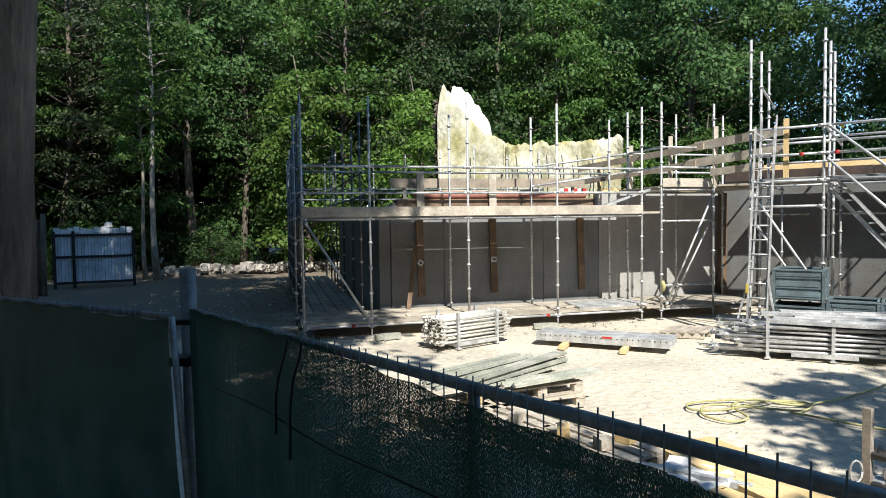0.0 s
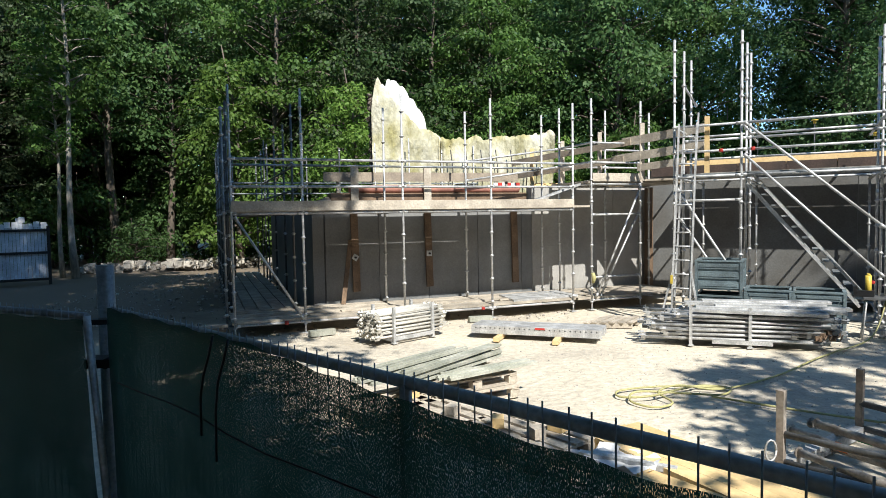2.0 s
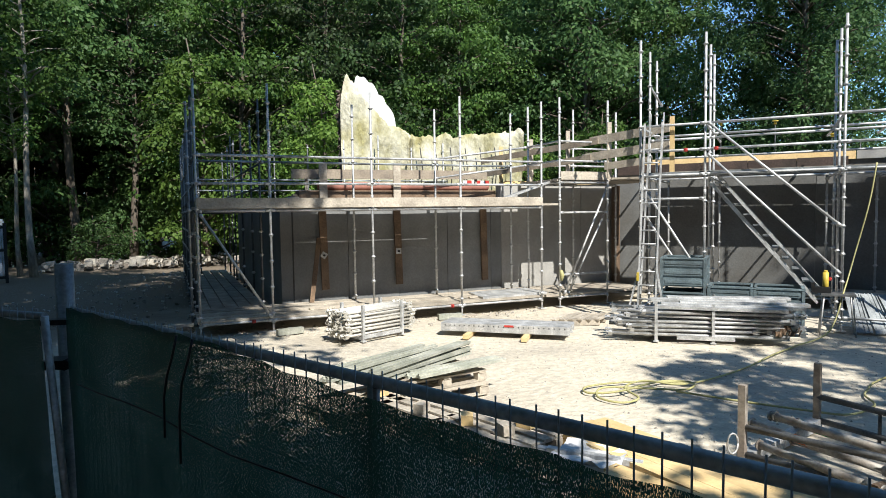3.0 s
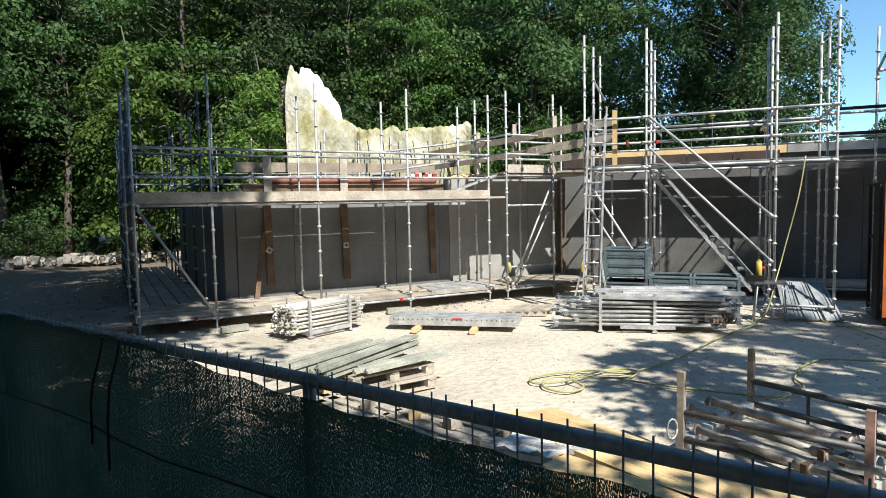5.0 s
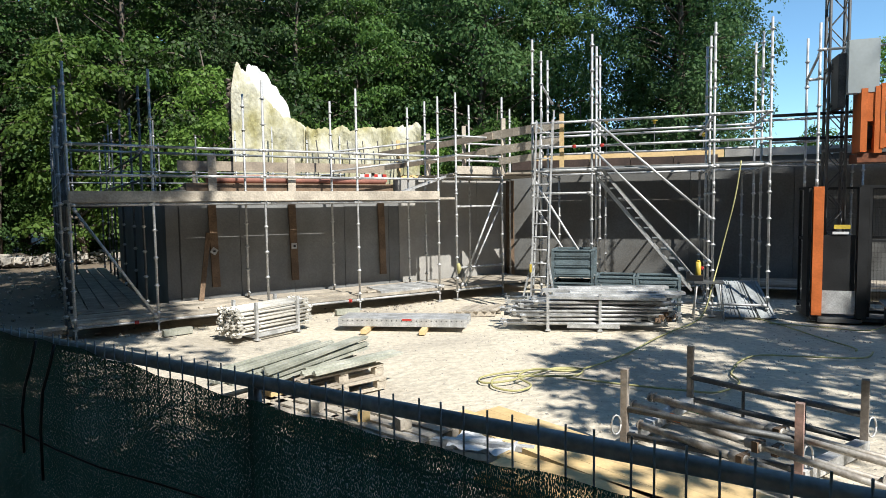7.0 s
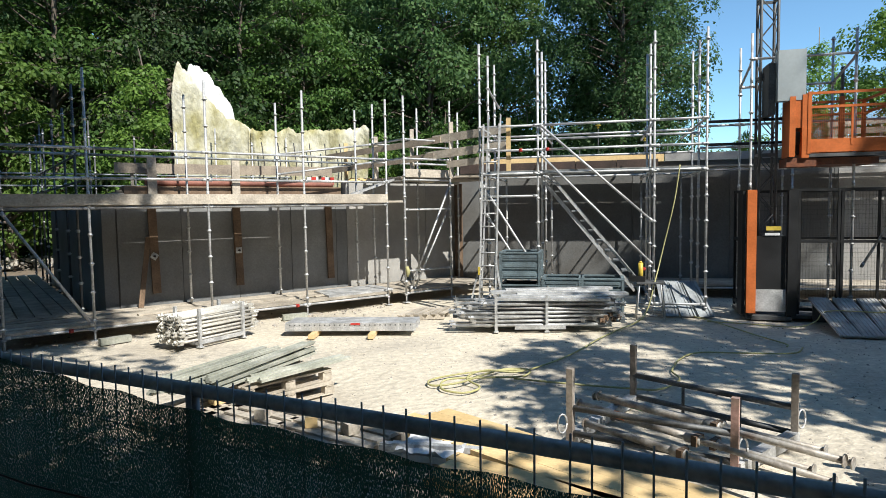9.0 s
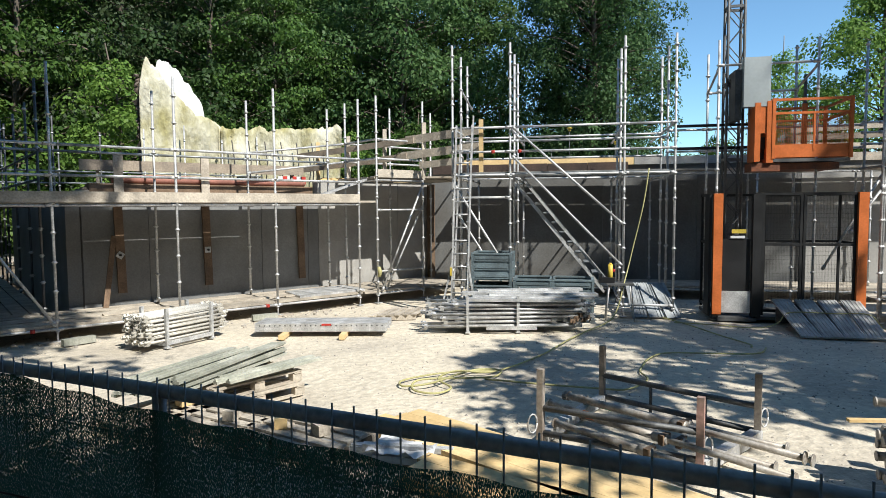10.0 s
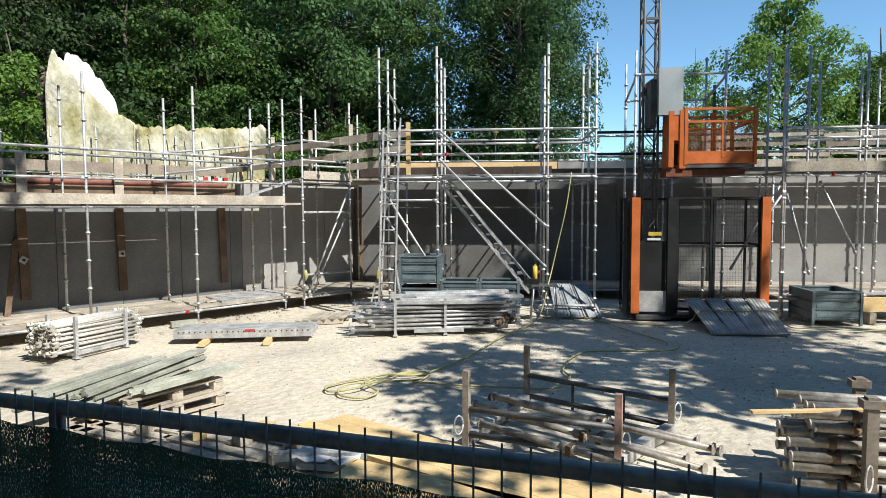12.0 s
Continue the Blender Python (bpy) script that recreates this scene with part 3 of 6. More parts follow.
# ---- mock ruin behind the building ----
def build_ruin():
    ruin = thing("ruined_wall", "pale yellow-white plaster rock ruin with a jagged tower, mossy stains", "ruin", at=pose(0, 23.2, 0))
    outline = ((-0.15, 6.0), (0.05, 7.1), (0.2, 7.25), (0.35, 6.95), (0.6, 7.3), (0.85, 7.25), (1.2, 6.95), (1.5, 6.6), (1.62, 5.9), (1.75, 5.4),
               (2.1, 5.35), (2.45, 5.1), (2.6, 5.0), (3.0, 5.1), (3.3, 5.02), (3.7, 5.2), (4.0, 4.98), (4.5, 5.15), (5.2, 5.12), (5.8, 5.2), (6.2, 5.2), (6.5, 5.35), (6.6, 5.2))

    crag = ((-0.15, 6.1), (-0.02, 6.85), (0.06, 7.12), (0.16, 7.05), (0.26, 6.95), (0.45, 6.75), (0.7, 6.35), (1.0, 6.05), (1.25, 5.75), (1.55, 5.45), (2.0, 5.35), (2.45, 5.0))

    def height_at(line, x):
        for (a, za), (b, zb) in zip(line, line[1:]):
            if a <= x <= b:
                return za + (zb - za) * (x - a) / (b - a)
        return line[-1][1]

    def sheet(name, x0, x1, nx, nz, lift, depth, material, z0, seed, line):
        g = Geo()
        for side_y in (0, 1):
            for j in range(nz + 1):
                for i in range(nx + 1):
                    x = x0 + (x1 - x0) * i / nx
                    zt = height_at(line, x) + 0.09 * noise.noise(Vector((x * 6, seed, 0))) + 0.06 * noise.noise(Vector((x * 17, seed, 2)))
                    z = z0 + (zt - z0) * j / nz
                    y = 0.22 * noise.noise(Vector((x * 0.9, z * 0.5, seed))) + 0.10 * noise.noise(Vector((x * 2.6, z * 1.2, seed + 3)))
                    if x > 2.0:
                        y += 0.13 * abs(math.sin(x * 2.3 + 0.4 * math.sin(z * 1.3))) + 0.45 * math.exp(-(((x - 2.72) / 0.13) ** 2 + ((z - 4.72) / 0.10) ** 2))
                    y += 0.35 * math.sin((x - 0.9) * 1.1) * (1 if x < 2.4 else 0.2)
                    g.v.append((x, y + lift + side_y * depth, z))
        n1 = (nx + 1) * (nz + 1)
        for j in range(nz):
            for i in range(nx):
                a = j * (nx + 1) + i
                g.face([a, a + 1, a + nx + 2, a + nx + 1], True)
                g.face([n1 + a, n1 + a + nx + 1, n1 + a + nx + 2, n1 + a + 1], True)
        for i in range(nx):
            a = nz * (nx + 1) + i
            g.face([a, a + 1, n1 + a + 1, n1 + a], True)
        for j in range(nz):
            for i in (0, nx):
                a = j * (nx + 1) + i
                g.face([a, a + nx + 1, n1 + a + nx + 1, n1 + a])
        part(name, g, material, ruin)

    sheet("front_face", -0.15, 2.3, 40, 50, -0.12, 0.35, RUIN, 0.0, 1.0, crag)
    sheet("low_wall", 2.1, 6.6, 80, 24, 0.0, 0.4, RUIN, 0.0, 4.0, outline)
    white_line = ((0.34, 6.9), (0.42, 7.2), (0.52, 7.34), (0.75, 7.22), (1.0, 7.08), (1.12, 7.02), (1.25, 6.72), (1.48, 6.52), (1.60, 6.3), (1.76, 6.15), (1.86, 5.85), (1.93, 5.3))
    sheet("white_back", 0.34, 1.93, 40, 50, 0.62, 0.3, RUIN_WHITE, 0.0, 8.0, white_line)
    g = Geo()
    rng = random.Random(15)
    for k in range(150):
        z = rng.uniform(2.9, 6.6)
        q = rng.uniform(0.04, 0.10)
        g.box((-0.16 + rng.gauss(0, 0.03), rng.uniform(-0.2, 0.15), z), (q, q * 1.4, q * rng.uniform(0.8, 1.8)), m=Matrix.Rotation(rng.uniform(0, 3), 3, (rng.random(), rng.random(), 1)))
    tagged(part("rough_edge", g, BARK, ruin), "rough brown broken edge", kind="stuff")
    for k in range(7):
        x = 2.7 + 0.55 * k
        part("crack", Geo().path([(x, -0.26, 3.2), (x + 0.05, -0.26, 3.9), (x - 0.03, -0.27, 4.6)], 0.02, 5), ROOFING, ruin)


build_ruin()


# ---- trees ----
def tree_meshes(seed, height, crown_low, spread, sprays, leaves, leaf, material, bark, trunk_r=0.16, droop=0.25):
    """Trunk with limbs, and a crown of leaf sprays hung on the limbs."""
    rng = random.Random(seed)
    tr, cr = Geo(), []
    pts, rads = [], []
    lean = (rng.uniform(-0.5, 0.5), rng.uniform(-0.5, 0.5))
    n = 9
    for i in range(n):
        f = i / (n - 1)
        pts.append(Vector((lean[0] * f + 0.15 * math.sin(f * 5 + seed), lean[1] * f + 0.15 * math.cos(f * 4 + seed), height * 0.96 * f)))
        rads.append(trunk_r * (1.25 if i == 0 else 1.0) * (1 - 0.9 * f) + 0.01)
    tr.path(pts, rads, 8)

    def trunk_at(f):
        k = min(n - 2, int(f * (n - 1)))
        return pts[k].lerp(pts[k + 1], f * (n - 1) - k)

    verts, faces = [], []
    for s in range(sprays):
        f = crown_low + (1 - crown_low) * (s + rng.random()) / sprays
        prof = math.sin(math.pi * min(1, 0.16 + 0.80 * (f - crown_low) / (1 - crown_low))) ** 0.8
        ang = s * 2.399 + rng.uniform(-0.5, 0.5)
        reach = spread * prof * rng.uniform(0.55, 1.12)
        a = trunk_at(min(0.99, f * 0.92))
        b = a + Vector((math.cos(ang) * reach, math.sin(ang) * reach, reach * rng.uniform(-0.1, 0.45)))
        mid = a.lerp(b, 0.55) + Vector((0, 0, 0.12 * reach))
        tr.path([a, mid, b], [0.05 * (1.2 - f) + 0.012, 0.03 * (1.2 - f) + 0.01, 0.008], 4)
        out = (b - a).normalized()
        flat = Vector((-out.y, out.x, 0)).normalized()
        top = flat.cross(out) * -1
        if top.z < 0:
            top = -top
        half = (0.30 + 0.30 * reach) * rng.uniform(0.8, 1.2)
        for q in range(leaves):
            t = rng.random() ** 0.6
            c = a.lerp(mid, t * 2) if t < 0.5 else mid.lerp(b, t * 2 - 1)
            side_off = rng.gauss(0, 0.5) * half * (0.4 + 0.6 * math.sin(math.pi * min(1, 0.2 + 0.75 * t)))
            c = c + flat * side_off + out * rng.gauss(0, 0.12) * half + Vector((0, 0, rng.gauss(0, 0.07 + 0.05 * half) - droop * abs(side_off) * 0.6))
            sz = leaf * rng.uniform(0.55, 1.3)
            yaw, tilt, roll = math.atan2(out.y, out.x) + rng.gauss(0, 1.0), rng.gauss(-0.45, 0.35), rng.gauss(0, 0.4)
            d = Vector((math.cos(yaw) * math.cos(tilt), math.sin(yaw) * math.cos(tilt), math.sin(tilt)))
            e = Vector((-math.sin(yaw), math.cos(yaw), math.tan(roll) * 0.7)).normalized()
            k = len(verts)
            verts += [c - d * sz * 0.5, c + e * sz * 0.34 + d * sz * 0.05, c + d * sz * 0.55, c - e * sz * 0.34 + d * sz * 0.05]
            faces.append((k, k + 1, k + 2, k + 3))
    me = bpy.data.meshes.new("crown")
    me.from_pydata([tuple(v) for v in verts], [], faces)
    me.materials.append(material)
    return tr.mesh("trunk", bark), me


def bough_tree(seed, height, crown_low, spread, boughs, leaves, leaf, material, bark, trunk_r=0.18, shape=(1.1, 0.62), droop=0.3, top=0.30, swell=1.0):
    """Trunk and limbs that carry separate domed boughs of leaves with dark gaps between them."""
    rng = random.Random(seed)
    tr = Geo()
    n = 10
    lean = (rng.uniform(-0.6, 0.6), rng.uniform(-0.6, 0.6))
    pts = [Vector((lean[0] * k / n + 0.14 * math.sin(k * 0.8 + seed), lean[1] * k / n + 0.14 * math.cos(k * 0.7 + seed), height * 0.97 * k / (n - 1))) for k in range(n)]
    tr.path(pts, [trunk_r * (1.3 if k == 0 else 1.0) * (1 - 0.88 * k / (n - 1)) + 0.01 for k in range(n)], 8)

    def trunk_at(f):
        k = min(n - 2, int(f * (n - 1)))
        return pts[k].lerp(pts[k + 1], f * (n - 1) - k)

    verts, faces = [], []
    for s in range(boughs):
        g = (s + rng.random()) / boughs
        f = crown_low + (1 - crown_low) * g
        prof = max(top * (1 - g), math.sin(math.pi * min(1, 0.22 + 0.74 * g)) ** 0.75)
        ang = s * 2.399 + rng.uniform(-0.6, 0.6)
        reach = spread * prof * rng.choice((0.45, 0.75, 0.95, 1.05)) * rng.uniform(0.85, 1.1)
        a = trunk_at(min(0.98, f * 0.9))
        b = a + Vector((math.cos(ang) * reach, math.sin(ang) * reach, reach * rng.uniform(0.0, 0.5)))
        mid = a.lerp(b, 0.5) + Vector((0, 0, 0.1 * reach))
        tr.path([a, mid, b], [0.055 * (1.2 - f) + 0.012, 0.035 * (1.2 - f) + 0.01, 0.01], 4)
        pads = 2 if reach > spread * 0.6 else 1
        for q in range(pads):
            c = b.lerp(mid, 0.65 * q) + Vector((rng.gauss(0, 0.25), rng.gauss(0, 0.25), rng.gauss(0, 0.15)))
            r = (0.42 + 0.16 * reach) * rng.uniform(0.75, 1.25) * (0.85 if q else 1.0) * swell
            for _ in range(int(leaves * (0.6 if q else 1.0))):
                ph, u = rng.uniform(0, 6.2832), rng.uniform(-0.55, 1.0)
                w = math.sqrt(max(0.0, 1 - u * u))
                nrm = Vector((w * math.cos(ph), w * math.sin(ph), u))
                wob = 1 + 0.28 * noise.noise(nrm * 2.3 + c * 1.7)
                k = rng.uniform(0.62, 1.06) * wob
                p = c + Vector((nrm.x * r * shape[0] * k, nrm.y * r * shape[0] * k, nrm.z * r * shape[1] * k - droop * r * (w * k) ** 2))
                face_dir = (nrm + Vector((rng.gauss(0, 0.45), rng.gauss(0, 0.45), rng.gauss(0.25, 0.4)))).normalized()
                d = Vector((rng.gauss(0, 0.5) + nrm.x, rng.gauss(0, 0.5) + nrm.y, -0.5 + rng.gauss(0, 0.3)))
                d = (d - face_dir * d.dot(face_dir)).normalized()
                e = face_dir.cross(d)
                z = leaf * rng.uniform(0.55, 1.25)
                k = len(verts)
                verts += [p - d * z * 0.5, p + e * z * 0.33, p + d * z * 0.55, p - e * z * 0.33]
                faces.append((k, k + 1, k + 2, k + 3))
    me = bpy.data.meshes.new("crown")
    me.from_pydata([tuple(v) for v in verts], [], faces)
    me.materials.append(material)
    return tr.mesh("trunk", bark), me


def plant(meshes, x, y, turn, size, label, name="tree", group="forest trees", z=None, tilt=0.0):
    ob = thing(name, label, name if name == "tree" else "shrub", group, pose(x, y, (-0.05 if z is None else z), 0, tilt, 0) @ pose(0, 0, 0, 0, 0, turn) @ Matrix.Scale(size, 4))
    part("trunk", meshes[0], None, ob)
    part("crown", meshes[1], None, ob)
    return ob


BEECH = [bough_tree(11, 18, 0.10, 3.9, 95, 165, 0.20, LEAF, BARK, 0.20), bough_tree(12, 19, 0.12, 4.2, 100, 165, 0.21, LEAF_DARK, BARK, 0.22, swell=1.1),
         bough_tree(13, 17, 0.14, 3.6, 92, 165, 0.19, LEAF, BARK, 0.17, (1.25, 0.45), 0.4), bough_tree(14, 19, 0.10, 3.8, 95, 160, 0.20, LEAF_DARK, BARK, 0.2, (1.2, 0.5), 0.35)]
HEMLOCK = [bough_tree(23, 19, 0.16, 3.2, 105, 150, 0.17, LEAF_GREY, BARK, 0.18, (1.3, 0.28), 0.55), bough_tree(24, 18, 0.28, 3.6, 85, 160, 0.19, LEAF_DARK, BARK, 0.18, (1.25, 0.4), 0.5)]
WEEPING = bough_tree(25, 19, 0.10, 3.5, 160, 330, 0.145, LEAF_DEEP, BARK, 0.2, (0.72, 1.0), 0.7)
THICKET = bough_tree(42, 4.0, 0.0, 2.0, 20, 110, 0.19, LEAF_DARK, BARK, 0.05)
FAR_WOOD = tree_meshes(41, 17, 0.06, 4.2, 80, 45, 0.7, LEAF_DARK, BARK, 0.2, 0.2)
YOUNG = [bough_tree(15, 8, 0.08, 1.7, 55, 120, 0.16, LEAF_LIGHT, BARK, 0.08, (1.0, 0.5), 0.5), bough_tree(16, 7, 0.05, 1.9, 45, 130, 0.17, LEAF, BARK, 0.07)]
SHRUB = [bough_tree(17, 3.2, 0.02, 1.4, 24, 90, 0.16, LEAF_DARK, BARK, 0.04), bough_tree(18, 2.6, 0.02, 1.3, 20, 90, 0.16, LEAF, BARK, 0.04)]
HIGH = bough_tree(21, 18, 0.34, 3.6, 80, 160, 0.19, LEAF_DARK, BARK, 0.19, (1.2, 0.45), 0.4)
PALE = bough_tree(20, 15, 0.50, 1.7, 34, 110, 0.17, LEAF, BIRCH, 0.12, (1.2, 0.35), 0.5)
BIRCH_TREE = bough_tree(19, 13, 0.30, 1.8, 60, 120, 0.15, LEAF_LIGHT, BIRCH, 0.10, (0.8, 1.0), 0.6)
FRESH = [bough_tree(26, 15, 0.08, 2.7, 100, 240, 0.165, LEAF_LIGHT, BARK, 0.2, (0.95, 0.85)), bough_tree(27, 14, 0.08, 3.1, 100, 240, 0.165, LEAF_LIGHT, BARK, 0.2, (1.0, 0.8))]


def forest():
    rng = random.Random(5)
    # front row along the edge of the yard, then rows behind it
    edge = [(-30, 14), (-24, 22), (-18, 29), (-11, 33), (-4, 34), (3, 33), (9, 32), (15.2, 29.0)]
    labels = ("tall leafy beech at the forest edge in full summer green", "tall dense deciduous tree with layered drooping boughs", "dark green shaded forest tree behind the yard")
    for row, (gap, back) in enumerate(((4.3, 0.0), (4.8, 4.5), (5.0, 9.5))):
        carry = 0.0
        count = 0
        for (x0, y0), (x1, y1) in zip(edge, edge[1:]):
            ln = math.hypot(x1 - x0, y1 - y0)
            nx, ny = -(y1 - y0) / ln, (x1 - x0) / ln
            t = carry
            while t < ln:
                f = t / ln
                x = x0 + (x1 - x0) * f + nx * (back + rng.uniform(-1, 1)) + rng.uniform(-0.6, 0.6)
                y = y0 + (y1 - y0) * f + ny * (back + rng.uniform(-1, 1))
                if row == 2:
                    kind = FAR_WOOD
                elif x < -8:
                    kind = (HIGH, HEMLOCK[1], HEMLOCK[0])[count % 3] if row == 0 else HEMLOCK[count % 2]
                elif x < -1:
                    kind = (HEMLOCK[0], BEECH[2], BEECH[0])[count % 3]
                else:
                    kind = BEECH[(1, 0, 3, 2)[count % 4]]
                plant(kind, x, y, rng.uniform(0, 360), rng.uniform(0.88, 1.18), labels[row])
                count += 1
                t += gap * rng.uniform(0.8, 1.2)
            carry = t - ln
    for x, y, s in ((-0.9, 28.0, 1.1), (8.6, 29, 0.8), (-6.2, 30.5, 1.3)):
        plant(YOUNG[0], x, y, x * 70, s, "young bright green tree in front of the forest", group="young trees")
    for x, y, s in ((2.5, 29.5, 1.0), (6, 30, 0.9), (11.5, 27.5, 1.0), (17.4, 24.5, 0.9), (15.2, 26.5, 1.0)):
        plant(YOUNG[1], x, y, x * 50, s, "young green tree in front of the forest", group="young trees")
    for k in range(26):
        f = k / 25
        x = -24 + 32 * f
        y = 22.5 + 9.5 * min(1, f * 2.0) + rng.uniform(-0.8, 0.8) + 0.8
        size = rng.uniform(0.7, 1.2)
        if -15.5 < x < -3.5 and k % 5:
            continue  # a dark open hollow under the trees
        plant(SHRUB[k % 2], x, y, k * 77, size, "dark green shrub in the forest undergrowth", "shrub", "undergrowth")
    for x, y, s in ((-11.9, 26.4, 1.0), (-12.6, 26.9, 0.72), (-17.5, 26.5, 0.9)):
        plant(PALE, x, y, x * 40, s, "slim pale-barked trunk at the forest edge", group="pale trunks")
    for k in range(20):
        x = -44 + 3.1 * k + rng.uniform(-1, 1)
        plant(FAR_WOOD, x, 47 - 0.012 * (x - 2) ** 2 + rng.uniform(-2, 2) + 3, k * 61, rng.uniform(1.25, 1.5), "dark dense tree deep in the forest", group="deep forest")
    for x, y in ((-27, 24), (-31, 20), (-25, 28), (-22, 32), (-34, 27), (-29, 33), (-20.5, 36), (-24, 36.5), (-17, 39), (-28, 38), (-21, 41), (-13, 41)):
        plant(FAR_WOOD, x, y, x * 31, 1.0, "dark dense tree deep in the forest", group="deep forest")
    for k in range(42):
        x = -34 + 1.15 * k + rng.uniform(-0.5, 0.5)
        plant(THICKET, x, 36.5 - 0.022 * (x + 2) ** 2 * (1 if x < 0 else 0.5) + rng.uniform(-1.0, 1.5), k * 83, rng.uniform(0.8, 1.25), "dark thicket under the forest trees", "shrub", "undergrowth")
    # open side towards the sky
    for x, y, s in ((15.6, 33.0, 1.0), (18.4, 34.0, 0.95)):
        plant(BEECH[3], x, y, x * 20, s, "tall dense deciduous tree with layered drooping boughs")
    plant(WEEPING, 18.2, 23.0, 40, 1.0, "large dark tree with hanging boughs at the end of the forest", group="end trees")
    plant(WEEPING, 19.6, 25.6, 140, 0.95, "large dark tree with hanging boughs at the end of the forest", group="end trees")
    plant(BIRCH_TREE, 26.6, 20.0, 10, 0.80, "slender pale birch against the open sky", group="birches")
    for x, y, s, r in ((25.7, 15.1, 0.86, 20), (28.0, 12.6, 0.64, 190), (28.3, 10.4, 0.62, 80), (29, 8.2, 0.60, 250), (29.5, 6.0, 0.62, 30), (31.5, 11.4, 0.68, 300), (31, 14.5, 0.62, 100)):
        plant(FRESH[int(x * 3) % 2], x, y, r, s, "sunlit broad tree beyond the scaffold", group="trees beyond the hoist")
    for k in range(16):
        a = radians(42 + 3.0 * k)
        d = 36 + rng.uniform(-2, 3)
        plant(YOUNG[k % 2], d * math.sin(a), d * math.cos(a), k * 50, rng.uniform(0.72, 0.95), "low green tree beyond the building", "tree", "low trees")


forest()


def near_trees():
    """The trunk by the path, and unseen trees added to shade yard and walls."""
    big = tree_meshes(31, 20, 0.46, 6.4, 120, 80, 0.34, LEAF_DARK, BARK, 0.46, 0.2)
    low = tree_meshes(32, 12.5, 0.60, 3.6, 80, 90, 0.32, LEAF_DARK, BARK, 0.22, 0.2)
    mid = tree_meshes(33, 15, 0.62, 4.6, 15, 150, 0.34, LEAF_DARK, BARK, 0.24, 0.2)
    plant(big, -5.47, 7.28, 30, 1.22, "thick rough-barked tree trunk beside the yard", group="trees round the yard", tilt=4.5)
    airy = tree_meshes(38, 26, 0.48, 7.0, 58, 80, 0.36, LEAF_DARK, BARK, 0.5, 0.2)
    plant(airy, -9.7, 11.5, 200, 1.0, "unseen tall tree added to shade the forest edge", group="trees round the yard")
    tall = tree_meshes(36, 25, 0.78, 3.5, 64, 75, 0.34, LEAF_DARK, BARK, 0.26, 0.2)
    plant(tall, 1.0, -1.1, 70, 1.0, "unseen tall slim tree added to shade one end of the scaffold", group="trees round the yard")
    plant(big, -3.5, 2.5, 110, 0.95, "unseen broad tree added to shade the path and the yard edge", group="trees round the yard")
    slim = tree_meshes(35, 15, 0.68, 3.0, 11, 150, 0.34, LEAF_DARK, BARK, 0.2, 0.2)
    plant(slim, 12.4, -4.6, 50, 1.1, "unseen slim tall tree added to dapple the yard", group="trees round the yard")
    edge_tree = tree_meshes(37, 27, 0.85, 2.8, 34, 110, 0.34, LEAF_DARK, BARK, 0.24, 0.2)
    plant(edge_tree, 17.4, -6.0, 20, 1.0, "unseen tall tree added to dapple the long wall", group="trees round the yard")
    plant(mid, 7.5, -0.2, 40, 0.70, "unseen small open tree added to dapple the yard", group="trees round the yard")
    plant(big, -11.5, 8.0, 150, 1.0, "unseen tall tree added to shade the yard edge", group="trees round the yard")
    for x, y, r, s in ((3.4, -6.6, 10, 1.0), (-0.6, -4.6, 130, 0.95), (-3.2, -3.0, 60, 1.0), (1.6, -4.2, 220, 0.9), (-1.2, -7.6, 300, 1.0), (-0.6, -1.9, 20, 1.0), (-2.6, -1.6, 170, 1.0), (-4.4, 0.2, 250, 1.0)):
        plant(low, x, y, r, s, "unseen spreading tree added to shade the fence", group="trees round the yard")
    for x, y, r, s in ((11.6, -3.2, 200, 0.95),):
        plant(mid, x, y, r, s, "unseen tall open tree added to dapple the yard", group="trees round the yard")


near_trees()


def unseen_forest():
    """Unseen ring of wood on the sunny side, added to cut sky light."""
    wood = FAR_WOOD
    rng = random.Random(12)
    for k in range(30):
        a = radians(100 + 6.2 * k)
        d = 25 + rng.uniform(-2, 5)
        plant(wood, 3 + d * math.sin(a), 4 + d * math.cos(a), k * 47, rng.uniform(0.85, 1.05), "unseen dense tree behind the path, added to block sky light", group="trees behind the path")


unseen_forest()


